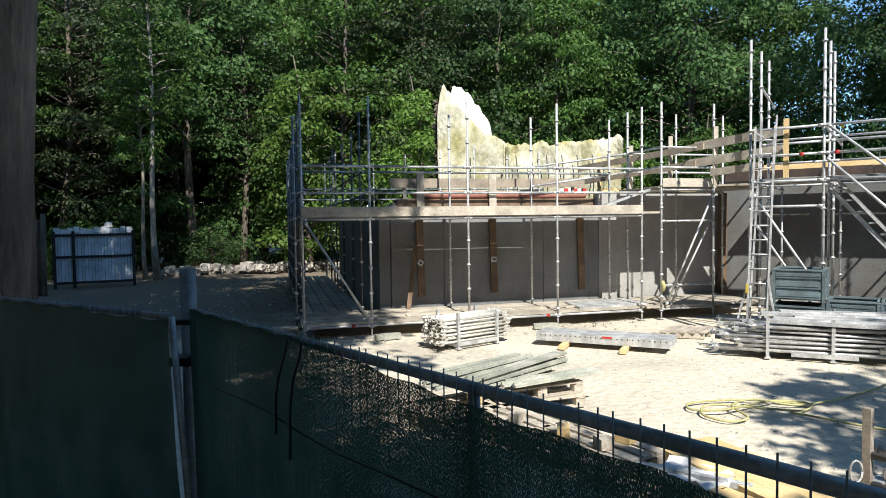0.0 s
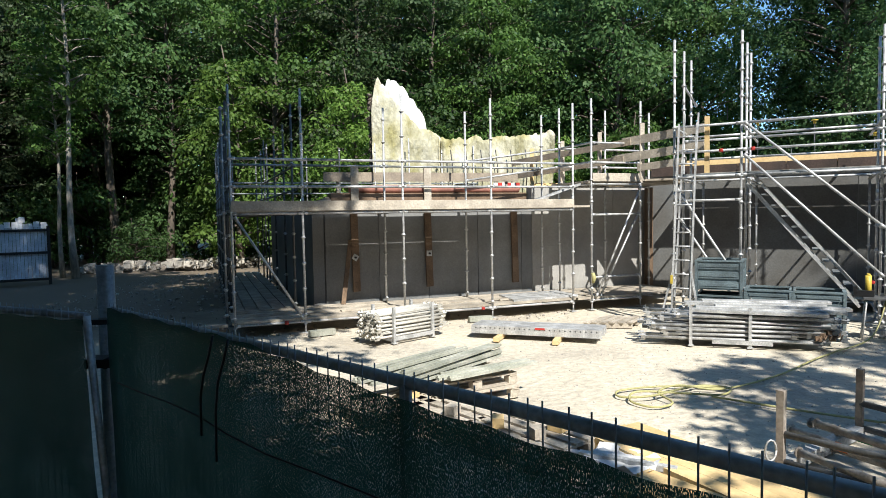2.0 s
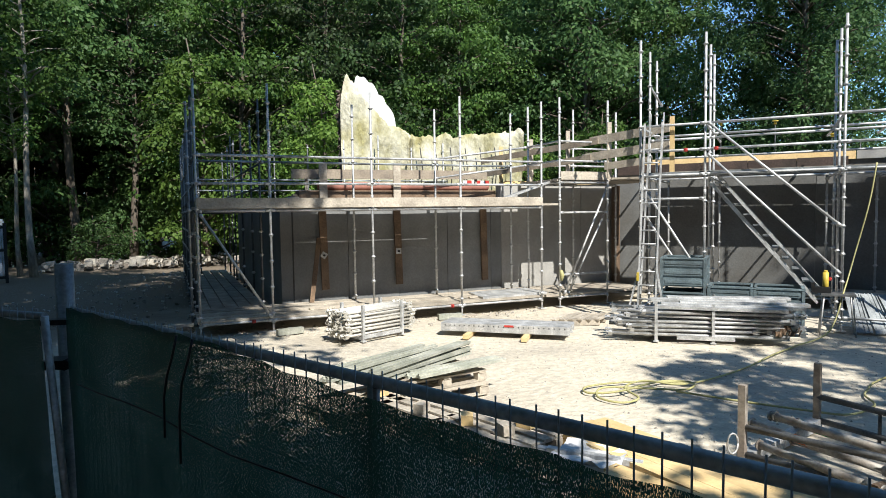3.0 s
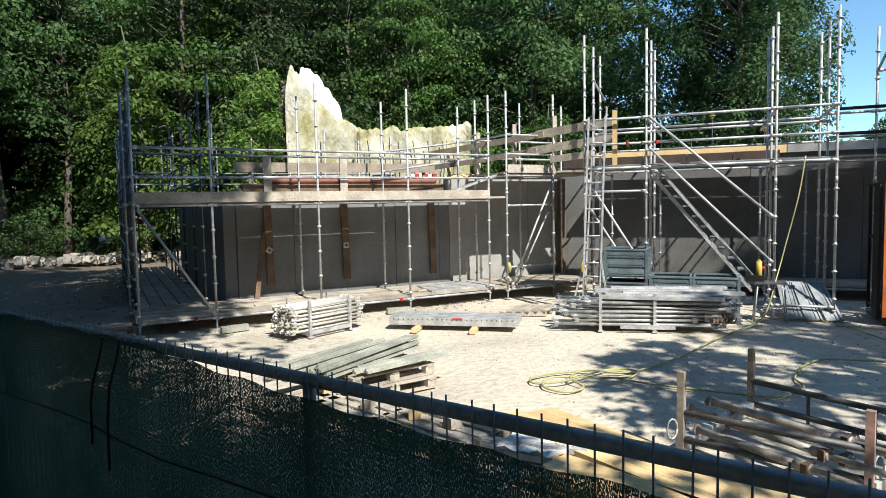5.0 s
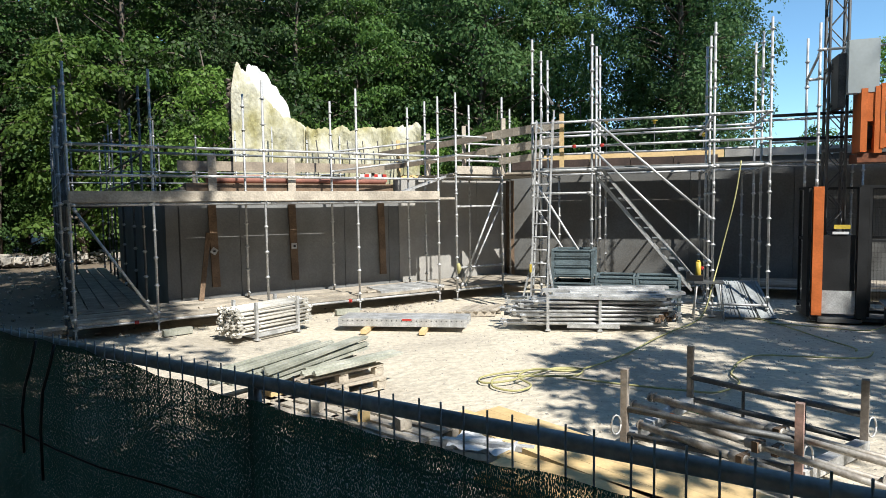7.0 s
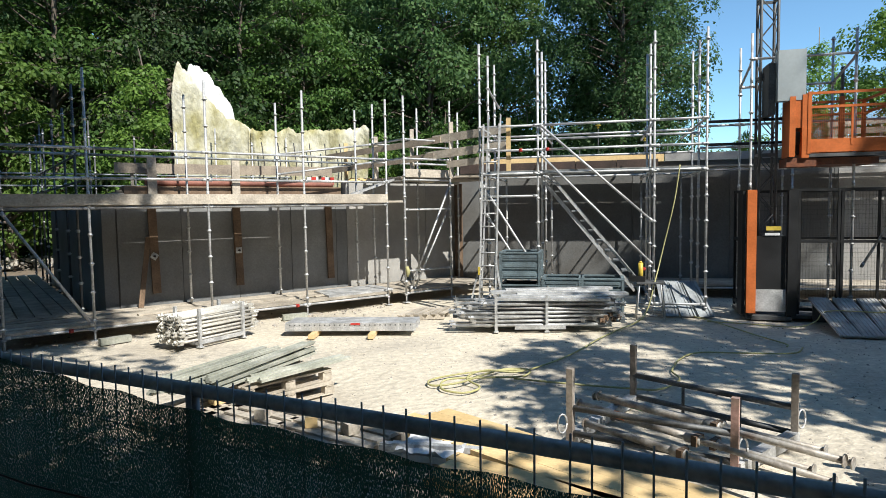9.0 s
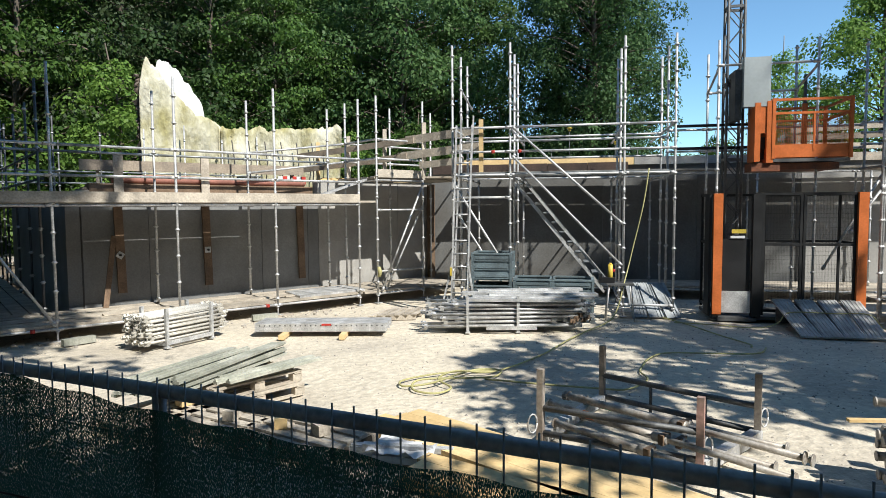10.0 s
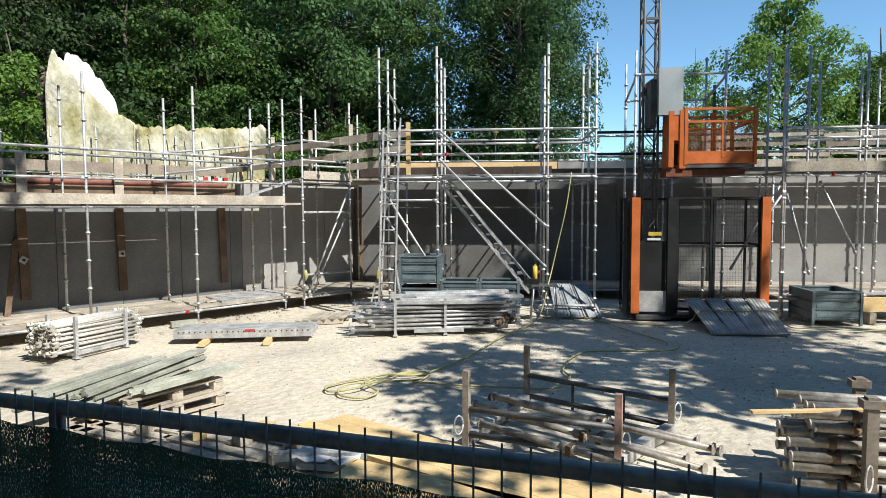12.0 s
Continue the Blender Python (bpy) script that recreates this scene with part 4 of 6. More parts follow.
# ---- mesh fence panels with shade cloth along the path ----
def fence_panel(a, b, top, cloth_drop, label, seed):
    """A site fence panel: round tube frame, wires that stand proud of the top, and a hung cloth."""
    a, b = Vector((*a, 0)), Vector((*b, 0))
    ln = (b - a).length
    d = (b - a).normalized()
    m = Matrix.Translation(a) @ Matrix.Rotation(math.atan2(d.y, d.x), 4, "Z")
    fence = thing("mesh_fence", label, "fence", "fence panels", m)
    r = 0.0195
    part("top_tube", Geo().tube((0, 0, top), (ln, 0, top), r, 14), STEEL_DULL, fence)
    part("bottom_tube", Geo().tube((0, 0, 0.15), (ln, 0, 0.15), r, 10), STEEL_DULL, fence)
    def slip(x, z):
        """The panel racks out of square near the joint."""
        return (top - z) * (0.065 * math.exp(-x / 0.8) if seed < 3 else 0.10 * math.exp((x - ln) / 1.2))

    for x in (0.0, ln / 2, ln):
        part("upright", Geo().tube((x + slip(x, 0.0), 0, 0.0), (x, 0, top), r, 12), STEEL if seed > 3 and x == ln else STEEL_DULL, fence)
    nw = int(ln / 0.060)
    wire = Geo().tube((0, 0, 0.12), (0, 0, top + 0.045), 0.0026, 5).mesh("wire", STEEL_DULL)
    for k in range(nw):
        x = 0.03 + k * 0.060
        lean = 0.012 * math.sin(k * 12.9 + seed) * (1 if k % 9 == 4 else 0.25)
        part("wire", wire, None, fence, m=Matrix.Translation((x, -r - 0.003, 0)) @ Matrix.Rotation(lean, 4, "Y"))
    for k in range(8):
        part("cross_wire", Geo().tube((0, -r, 0.2 + 0.2 * k), (ln, -r, 0.2 + 0.2 * k), 0.002, 5), STEEL_DARK, fence)
    nx, nz = 90, 30
    g = Geo()
    uvs = []
    for j in range(nz + 1):
        for i in range(nx + 1):
            x = ln * i / nx
            zt = top + cloth_drop(x) + 0.006 * math.sin(x * 21)
            z = 0.1 + (zt - 0.1) * j / nz
            f = j / nz
            loose = 1 - f ** 3
            y = -r - 0.008 - loose * (0.012 + 0.035 * abs(noise.noise(Vector((x * 2.1, z * 0.7, seed)))) + 0.02 * noise.noise(Vector((x * 5, z * 1.5, seed))))
            g.v.append((x + slip(x, z), y, z))
    for j in range(nz):
        for i in range(nx):
            q = j * (nx + 1) + i
            g.face([q, q + 1, q + nx + 2, q + nx + 1], True)
    me = g.mesh("cloth", CLOTH)
    layer = me.uv_layers.new(name="cloth_uv")
    for lp_ in me.loops:
        co = me.vertices[lp_.vertex_index].co
        layer.data[lp_.index].uv = (co.x if seed < 3 else co.x - 6.0, co.z)
    part("cloth", me, None, fence, "dark green woven shade cloth")
    return fence


def drop_near(x):
    pts = ((0.0, 0.014), (1.38, 0.012), (1.50, 0.010), (2.0, -0.025), (2.44, -0.05), (3.2, -0.07), (5.2, -0.078))
    for (p, q), (s, t) in zip(pts, pts[1:]):
        if p <= x <= s:
            return q + (t - q) * (x - p) / (s - p)
    return -0.07


TOP = 1.735
front = fence_panel((-1.50, 3.78), (1.68, 0.10), TOP, drop_near, "galvanised mesh fence panel hung with dark green shade cloth", 1.0)
back = fence_panel((-4.95, 5.65), (-1.545, 3.566), TOP, lambda x: 0.0 - 0.02 * (x > 3.2), "galvanised mesh fence panel fully covered with green shade cloth", 5.0)
seam = [(0.25 + 0.3 * k, -0.075 - 0.012 * math.sin(k * 1.7), TOP - 0.36 + 0.012 * math.sin(k * 0.9)) for k in range(16)]
part("seam", Geo().path(seam, 0.004, 5), BLACK, front, "dark stitched seam along the cloth")
for x, ln in ((1.43, 0.5), (1.30, 0.42)):
    pts = [(x + 0.02, -0.06, TOP + 0.02), (x + 0.01, -0.075, TOP - 0.06), (x - 0.03, -0.085, TOP - 0.16), (x - 0.06, -0.085, TOP - ln * 0.6), (x - 0.065, -0.085, TOP - ln)]
    part("cable_tie", Geo().path(pts, 0.006, 5), BLACK, front, "black plastic tie hanging down the cloth")


def fence_joint():
    """Round post, clamp and the narrow gap where two panels meet."""
    th = thing("fence_post", "round grey steel post clamped where two fence panels meet", "post", at=pose(-1.66, 4.10, 0))
    part("pole", Geo().tube((0, 0, 0), (0, 0, 1.97), 0.050, 18), STEEL_DULL, th)
    part("clamp", Geo().box((0.06, -0.22, 1.42), (0.16, 0.14, 0.05)).tube((0.1, -0.3, 1.42), (0.1, -0.12, 1.42), 0.03, 8), BLACK, th)
    part("strap", Geo().box((0.05, -0.25, 1.66), (0.22, 0.06, 0.03)), BLACK, th)


fence_joint()


# ---- stored material in the yard ----
def ledger_geo(ln, r=0.024):
    """A scaffold tube with wedge heads at both ends."""
    g = Geo()
    g.tube((-ln / 2 + 0.05, 0, 0), (ln / 2 - 0.05, 0, 0), r, 8)
    for s in (-1, 1):
        g.box((s * (ln / 2 - 0.03), 0, 0), (0.07, 0.05, 0.075))
        g.box((s * (ln / 2 + 0.015), 0, 0.028), (0.04, 0.045, 0.018))
        g.box((s * (ln / 2 + 0.015), 0, -0.028), (0.04, 0.045, 0.018))
        g.box((s * (ln / 2 - 0.005), 0, 0.02), (0.012, 0.012, 0.13))
    return g


def yaw_of(a, b):
    return math.degrees(math.atan2(b[1] - a[1], b[0] - a[0]))


def stacking_rack(th, ln, depth, post_h, xs):
    """Two square frames with uprights that hold a stack together."""
    for x in xs:
        g = Geo()
        for y in (-depth / 2, depth / 2):
            g.box((x, y, post_h / 2), (0.05, 0.05, post_h))
            g.box((x, y, 0.01), (0.09, 0.09, 0.02))
        g.box((x, 0, 0.06), (0.05, depth, 0.05))
        part("rack_frame", g, STEEL, th)
    g = Geo()
    for y in (-depth / 2 - 0.03, depth / 2 + 0.03):
        g.box((0, y, 0.09), (xs[1] - xs[0], 0.012, 0.07))
    part("rack_rail", g, STEEL, th)


def tube_stack_one():
    a, b = (0.08, 11.06), (0.97, 11.72)
    th = thing("tube_stack", "rack full of galvanised scaffold ledgers with wedge heads", "scaffold tubes", "stacked scaffold parts",
               pose(0.42, 11.60, 0, 0, 0, yaw_of(a, b)))
    stacking_rack(th, 1.7, 0.62, 0.64, (-0.44, 0.46))
    me = ledger_geo(1.52, 0.021).mesh("tube", STEEL_DUSTY)
    rng = random.Random(3)
    for k in range(7):
        for j in range(7):
            part("tube", me, None, th, m=pose(rng.uniform(-0.06, 0.06), -0.26 + 0.086 * j + rng.uniform(-0.012, 0.012), 0.13 + 0.066 * k, rng.uniform(0, 60), rng.uniform(-0.4, 0.4), rng.uniform(-1.5, 1.5)))


def deck_stack():
    a, b = (1.77, 11.62), (3.88, 10.62)
    th = thing("steel_deck_stack", "stack of perforated steel scaffold decks on wooden blocks", "scaffold decks", "stacked scaffold parts",
               pose(2.86, 11.22, 0, 0, 0, yaw_of(a, b)))
    me = Geo()
    ln = 2.34
    me.box((0, 0, 0.035), (ln, 0.3, 0.004))
    for s in (-1, 1):
        me.box((0, s * 0.148, 0.0), (ln, 0.004, 0.07))
    mesh = me.mesh("deck", STEEL)
    hole = Geo().tube((0, -0.004, 0), (0, 0.004, 0), 0.012, 8).mesh("hole", BLACK)
    for k in range(2):
        for j in range(2):
            ob = part("deck", mesh, None, th, m=pose(0.02 * ((k * 3 + j) % 3), 0.31 * j - 0.16, 0.115 + 0.072 * k))
            if k == 1 and j == 0:
                for q in range(25):
                    part("hole", hole, None, ob, m=pose(-1.08 + 0.09 * q, -0.151, 0))
    part("paint_mark", Geo().box((0.1, -0.316, 0.205), (0.17, 0.004, 0.035)), RED, th)
    for x in (-0.62, 0.42):
        w = tagged(part("wood_block", Geo().box((0, 0, 0.04), (0.10, 0.85, 0.075)), PINE, None, m=pose(2.86, 11.22, 0, 0, 0, yaw_of(a, b)) @ pose(x, -0.2, 0)),
                   "short squared timber block under the deck stack", "wood block", "bearers")


def tube_stack_two():
    a, b = (5.11, 10.06), (5.92, 9.68)
    th = thing("tube_stack", "rack of loose galvanised tubes and box sections with rusty clamps", "scaffold tubes", "stacked scaffold parts",
               pose(6.03, 10.04, 0, 0, 0, yaw_of(a, b)))
    stacking_rack(th, 2.8, 0.74, 0.66, (-0.78, 0.12))
    rng = random.Random(9)
    for k in range(6):
        for j in range(8):
            ln = rng.choice((2.0, 2.4, 2.6, 2.8))
            g = ledger_geo(ln, 0.022 + 0.006 * rng.random())
            part("tube", g, STEEL if rng.random() < 0.75 else STEEL_DULL, th,
                 m=pose(rng.uniform(-0.25, 0.2), -0.32 + 0.09 * j, 0.12 + 0.075 * k, rng.uniform(0, 40), rng.uniform(-0.8, 0.8), rng.uniform(-2, 2)))
    for k in range(5):
        part("box_section", Geo().box((0.22 + 0.2 * (k % 3), -0.32 + 0.17 * k, 0.585 + 0.022 * k), (2.0 + 0.18 * (k % 2), 0.2, 0.05), rz=0.04 * (k - 2)), STEEL, th)
    for k in range(5):
        g = Geo()
        g.box((1.1 + 0.07 * k, -0.35 + 0.03 * k, 0.2 + 0.05 * (k % 3)), (0.09, 0.06, 0.07), rz=k)
        g.tube((1.1 + 0.07 * k, -0.42, 0.2), (1.16 + 0.07 * k, -0.3, 0.26), 0.012, 6)
        part("clamp", g, PLANK_DARK, th)


def stillage(u, w, z, wd, dp, ht, label, slots=2):
    """A steel box pallet with ribbed sides, corner posts and feet."""
    th = thing("box_pallet", label, "box pallet", "steel box pallets", RIGHT @ pose(u, w, z))
    for sx in (0, 1):
        for sy in (0, 1):
            part("corner_post", Geo().box((sx * wd, sy * dp, ht / 2), (0.05, 0.05, ht)), BOX_STEEL, th)
    step = (ht - 0.12) / (slots + 1)
    for k in range(slots + 1):
        zc = 0.12 + step * (k + 0.42)
        for y in (0, dp):
            part("side_rib", Geo().box((wd / 2, y, zc), (wd - 0.06, 0.02, step * 0.72)), BOX_STEEL, th)
            part("side_bead", Geo().box((wd / 2, y + (-0.014 if y == 0 else 0.014), zc), (wd - 0.12, 0.012, step * 0.28)), BOX_STEEL, th)
        for x in (0, wd):
            part("side_rib", Geo().box((x, dp / 2, zc), (0.02, dp - 0.06, step * 0.72)), BOX_STEEL, th)
    if slots < 3:
        for y in (0.016, dp - 0.016):
            part("side_sheet", Geo().box((wd / 2, y, ht / 2 + 0.05), (wd - 0.06, 0.006, ht - 0.14)), BOX_STEEL, th)
        for x in (0.016, wd - 0.016):
            part("side_sheet", Geo().box((x, dp / 2, ht / 2 + 0.05), (0.006, dp - 0.06, ht - 0.14)), BOX_STEEL, th)
    part("floor_pan", Geo().box((wd / 2, dp / 2, 0.11), (wd, dp, 0.02)), BOX_STEEL, th)
    part("rim", Geo().box((wd / 2, 0, ht - 0.015), (wd + 0.04, 0.06, 0.03)).box((wd / 2, dp, ht - 0.015), (wd + 0.04, 0.06, 0.03))
         .box((0, dp / 2, ht - 0.015), (0.06, dp, 0.03)).box((wd, dp / 2, ht - 0.015), (0.06, dp, 0.03)), BOX_STEEL, th)


def ladder():
    th = thing("ladder", "aluminium extension ladder leaning on the scaffold with splayed stabiliser", "ladder", at=RIGHT)
    for u in (-1.13, -0.80):
        part("stile", Geo().beam((u, -0.75, 0.05), (u + 0.02, -0.08, 3.95), 0.028, 0.07, up=(0, 1, 0)), STEEL, th)
    for u in (-1.09, -0.84):
        part("stile", Geo().beam((u, -0.62, 0.6), (u + 0.08, -0.02, 4.15), 0.025, 0.06, up=(0, 1, 0)), STEEL, th)
    for k in range(14):
        f = 0.05 + 0.068 * k
        y, z = -0.75 + 0.67 * f, 0.05 + 3.9 * f
        part("rung", Geo().tube((-1.13, y, z), (-0.80, y, z), 0.015, 8), STEEL, th)
    for s, u in ((-1, -1.13), (1, -0.80)):
        part("stabiliser", Geo().beam((u, -0.58, 1.1), (u + s * 0.22, -0.82, 0.02), 0.03, 0.05, up=(0, 1, 0)), STEEL, th)
    part("label_sticker", Geo().box((-1.13, -0.70, 0.95), (0.035, 0.075, 0.16)), YELLOW, th)


def work_stool():
    th = thing("work_stand", "small steel work stand with a vice on top", "work stand", at=RIGHT @ pose(1.95, -0.55, 0))
    part("top", Geo().box((0.25, 0.2, 0.72), (0.52, 0.42, 0.03)), STEEL_DARK, th)
    for x, sx in ((0.04, -1), (0.46, 1)):
        for y in (0.03, 0.37):
            part("leg", Geo().tube((x, y, 0.71), (x + 0.06 * sx, y, 0.0), 0.014, 6), STEEL, th)
    part("stretcher", Geo().tube((0.0, 0.03, 0.2), (0.5, 0.03, 0.2), 0.011, 6).tube((0.0, 0.37, 0.2), (0.5, 0.37, 0.2), 0.011, 6), STEEL, th)
    part("vice", Geo().box((0.0, 0.2, 0.79), (0.30, 0.16, 0.10)).box((-0.12, 0.2, 0.86), (0.06, 0.18, 0.10)), BLACK, th)
    g = Geo().tube((0, 0, 0), (0, 0, 0.36), 0.048, 14).tube((0, 0, 0.36), (0, 0, 0.39), 0.03, 12)
    tagged(part("gas_cylinder", g, YELLOW, None, m=RIGHT @ pose(2.02, -0.3, 0.735)), "small yellow cylinder standing on the work stand", "cylinder")


def hoist():
    th = thing("construction_hoist", "orange and black construction hoist with mesh enclosure, mast and raised cage", "hoist", at=RIGHT)
    z0, z1 = 0.14, 2.48
    for u in (4.03, 6.55):
        part("orange_post", Geo().box((u, -0.2, (z0 + z1) / 2), (0.165, 0.12, z1 - z0)), ORANGE, th, "orange painted steel door post")
    part("base_frame", Geo().box((5.27, 0.45, 0.07), (2.62, 1.25, 0.07)).box((4.4, -0.2, 0.05), (0.7, 0.12, 0.07)), STEEL_DARK, th)
    # left side panel with control plate
    part("side_panel", Geo().box((4.38, -0.16, 1.05), (0.52, 0.03, 1.1)), BLACK, th)
    part("kick_plate", Geo().box((4.38, -0.19, 0.38), (0.54, 0.02, 0.42)), STEEL, th, "bare metal kick plate")
    part("black_post", Geo().box((4.74, -0.18, 1.28), (0.16, 0.14, 2.36)), BLACK, th)
    part("black_post", Geo().box((3.90, 0.0, 1.28), (0.05, 0.4, 2.36)), BLACK, th)
    part("sign", Geo().box((4.42, -0.19, 1.75), (0.26, 0.012, 0.075)), YELLOW, th, "yellow notice plate")
    part("sign", Geo().box((4.40, -0.19, 1.64), (0.26, 0.012, 0.045)), WHITE, th, "white notice plate")
    for u, w in ((3.98, 1.0), (5.2, 1.0), (6.62, 1.0), (5.52, -0.17), (5.58, -0.17), (6.45, -0.17), (4.86, -0.17), (5.95, 1.0)):
        part("frame_bar", Geo().box((u, w, 1.3), (0.045, 0.045, 2.34)), BLACK, th)
    for z in (0.22, 1.5, 2.46):
        for (a, b) in (((3.95, 1.0), (6.65, 1.0)), ((4.7, -0.17), (6.5, -0.17)), ((6.6, -0.17), (6.64, 1.0)), ((3.96, -0.17), (3.98, 1.0))):
            part("frame_bar", Geo().beam((*a, z), (*b, z), 0.04, 0.05), BLACK, th)
    # wire infill
    def mesh_infill(a, b, zl, zh, step):
        g = Geo()
        a, b = Vector((*a, 0)), Vector((*b, 0))
        n = max(2, int((b - a).length / step))
        for k in range(n + 1):
            p = a.lerp(b, k / n)
            g.beam((p.x, p.y, zl), (p.x, p.y, zh), 0.002, 0.002)
        z = zl
        while z < zh:
            g.beam((a.x, a.y, z), (b.x, b.y, z), 0.002, 0.002)
            z += step * 1.6
        tagged(part("wire_infill", g, BLACK, th), kind="stuff")

    mesh_infill((4.88, -0.17), (5.5, -0.17), 0.25, 2.44, 0.05)
    mesh_infill((5.6, -0.17), (6.43, -0.17), 0.25, 2.44, 0.05)
    mesh_infill((3.98, 1.0), (6.62, 1.0), 0.25, 2.44, 0.06)
    mesh_infill((6.62, -0.1), (6.62, 1.0), 0.25, 2.44, 0.06)
    mesh_infill((4.12, -0.15), (4.64, -0.15), 1.6, 2.44, 0.05)
    # mast
    for u, w in ((4.24, 0.22), (4.54, 0.22), (4.24, 0.52), (4.54, 0.52)):
        part("mast_tube", Geo().tube((u, w, 0.15), (u, w, 9.5), 0.028, 8), STEEL_DARK, th)
    g = Geo()
    z, k = 0.2, 0
    while z < 9.3:
        for (a, b) in (((4.24, 0.22), (4.54, 0.22)), ((4.24, 0.52), (4.54, 0.52)), ((4.24, 0.22), (4.24, 0.52)), ((4.54, 0.22), (4.54, 0.52))):
            if k % 2:
                a, b = b, a
            g.tube((*a, z), (*b, z + 0.37), 0.011, 5, caps=False)
            if k % 4 == 0:
                g.beam((*a, z), (*b, z), 0.035, 0.05)
        z += 0.37
        k += 1
    tagged(part("mast_lattice", g, STEEL_DARK, th), kind="stuff")
    # drive unit and grey cabinet
    part("drive_frame", Geo().box((4.68, -0.05, 3.62), (0.10, 0.5, 1.1)).box((4.9, -0.05, 3.62), (0.12, 0.5, 1.15)), ORANGE, th)
    part("drive_cover", Geo().box((4.80, -0.22, 3.86), (0.17, 0.12, 0.52)), ORANGE, th)
    part("motor", Geo().tube((4.80, -0.2, 3.42), (4.80, 0.2, 3.42), 0.12, 12).box((4.80, 0.0, 3.25), (0.2, 0.3, 0.25)), BLACK, th)
    part("cabinet", Geo().box((4.66, -0.18, 4.56), (0.47, 0.22, 0.92)), CABINET, th, "plain grey sheet metal cabinet")
    part("motor_guard", Geo().box((4.36, 0.1, 4.35), (0.12, 0.5, 0.95)), STEEL_DARK, th)
    # cage
    u0, u1, w0, w1, zb, zt = 4.96, 6.28, -0.28, 0.95, 3.12, 4.24
    for u in (u0, u1):
        for w in (w0, w1):
            part("cage_post", Geo().box((u, w, (zb + zt) / 2), (0.06, 0.06, zt - zb)), ORANGE, th)
    for z in (zt - 0.03, zt - 0.28):
        for (a, b) in (((u0, w0), (u1, w0)), ((u0, w1), (u1, w1)), ((u0, w0), (u0, w1)), ((u1, w0), (u1, w1))):
            part("cage_rail", Geo().beam((*a, z), (*b, z), 0.035, 0.045), ORANGE, th)
    for (a, b) in (((u0, w0), (u1, w0)), ((u0, w1), (u1, w1)), ((u0, w0), (u0, w1)), ((u1, w0), (u1, w1))):
        part("cage_skirt", Geo().beam((*a, zb + 0.14), (*b, zb + 0.14), 0.015, 0.24), ORANGE, th)
    def cage_mesh(a, b):
        g = Geo()
        a, b = Vector((*a, 0)), Vector((*b, 0))
        n = int((b - a).length / 0.03)
        for k in range(n + 1):
            p = a.lerp(b, k / n)
            g.beam((p.x, p.y, zb + 0.25), (p.x, p.y, zt - 0.29), 0.0028, 0.0028)
        for k in range(9):
            z = zb + 0.28 + 0.07 * k
            g.beam((a.x, a.y, z), (b.x, b.y, z), 0.0028, 0.0028)
        tagged(part("cage_mesh", g, ORANGE, th), kind="stuff")

    cage_mesh((u1, w0), (u1, w1))
    cage_mesh((u0, w1), (u1, w1))
    cage_mesh((u0 + 0.05, w0), (u1 - 0.05, w0))
    part("door_bar", Geo().box((5.66, w0, 3.62), (0.035, 0.03, 0.72)), ORANGE, th)
    part("tall_post", Geo().box((5.86, w1 - 0.1, 3.72), (0.09, 0.07, 1.14)), ORANGE, th)
    part("post_extension", Geo().box((5.86, w1 - 0.1, 4.56), (0.05, 0.05, 0.62)), STEEL_DARK, th)
    part("cage_floor", Geo().box(((u0 + u1) / 2, (w0 + w1) / 2, 3.09), (u1 - u0, w1 - w0, 0.06)).box((5.5, 0.2, 3.02), (1.0, 0.5, 0.08)), STEEL_DARK, th)
    part("underframe", Geo().box(((u0 + u1) / 2 - 0.1, 0.3, 2.98), (u1 - u0 - 0.1, 1.0, 0.12)).box((4.85, 0.0, 2.97), (0.5, 0.5, 0.16)), ORANGE_DARK, th, "dark red-brown frame under the cage")
    part("clear_panel", Geo().box((5.30, w0 + 0.03, 3.55), (0.6, 0.006, 0.5)), CLEAR, th, "scratched clear plastic panel")
    ramp = thing("ramp", "galvanised loading ramp of four ribbed planks in front of the hoist", "ramp", at=RIGHT)
    for k in range(4):
        a, b = 5.07 + 0.3375 * (k + 0.5), 4.98 + 0.40 * (k + 0.5)
        g = Geo()
        g.beam((a, -1.70, 0.02), (b, -0.22, 0.44), 0.325, 0.03)
        for q in range(5):
            o = -0.13 + 0.065 * q
            g.beam((a + o, -1.70, 0.04), (b + o, -0.22, 0.46), 0.018, 0.012)
        part("ramp_plank", g, RAMP_STEEL, ramp)
    part("ramp_stand", Geo().box((5.78, -0.3, 0.2), (1.4, 0.05, 0.38)), STEEL_DARK, ramp)
    # ties to the building
    for z in (3.85, 3.4):
        part("wall_tie", Geo().tube((3.3, 0.35, z), (4.9, 0.35, z), 0.03, 8), BLACK, th)


def prop_geo(ln, r, flange=1.5):
    g = Geo()
    g.tube((-ln / 2, 0, 0), (0.1, 0, 0), r, 10)
    g.tube((0.0, 0, 0), (ln / 2, 0, 0), r * 0.78, 10)
    g.tube((0.02, 0, 0), (0.16, 0, 0), r * 1.35, 10)
    for s in (-1, 1):
        g.tube((s * ln / 2 - 0.006, 0, 0), (s * ln / 2 + 0.006, 0, 0), r * flange, 10)
    return g


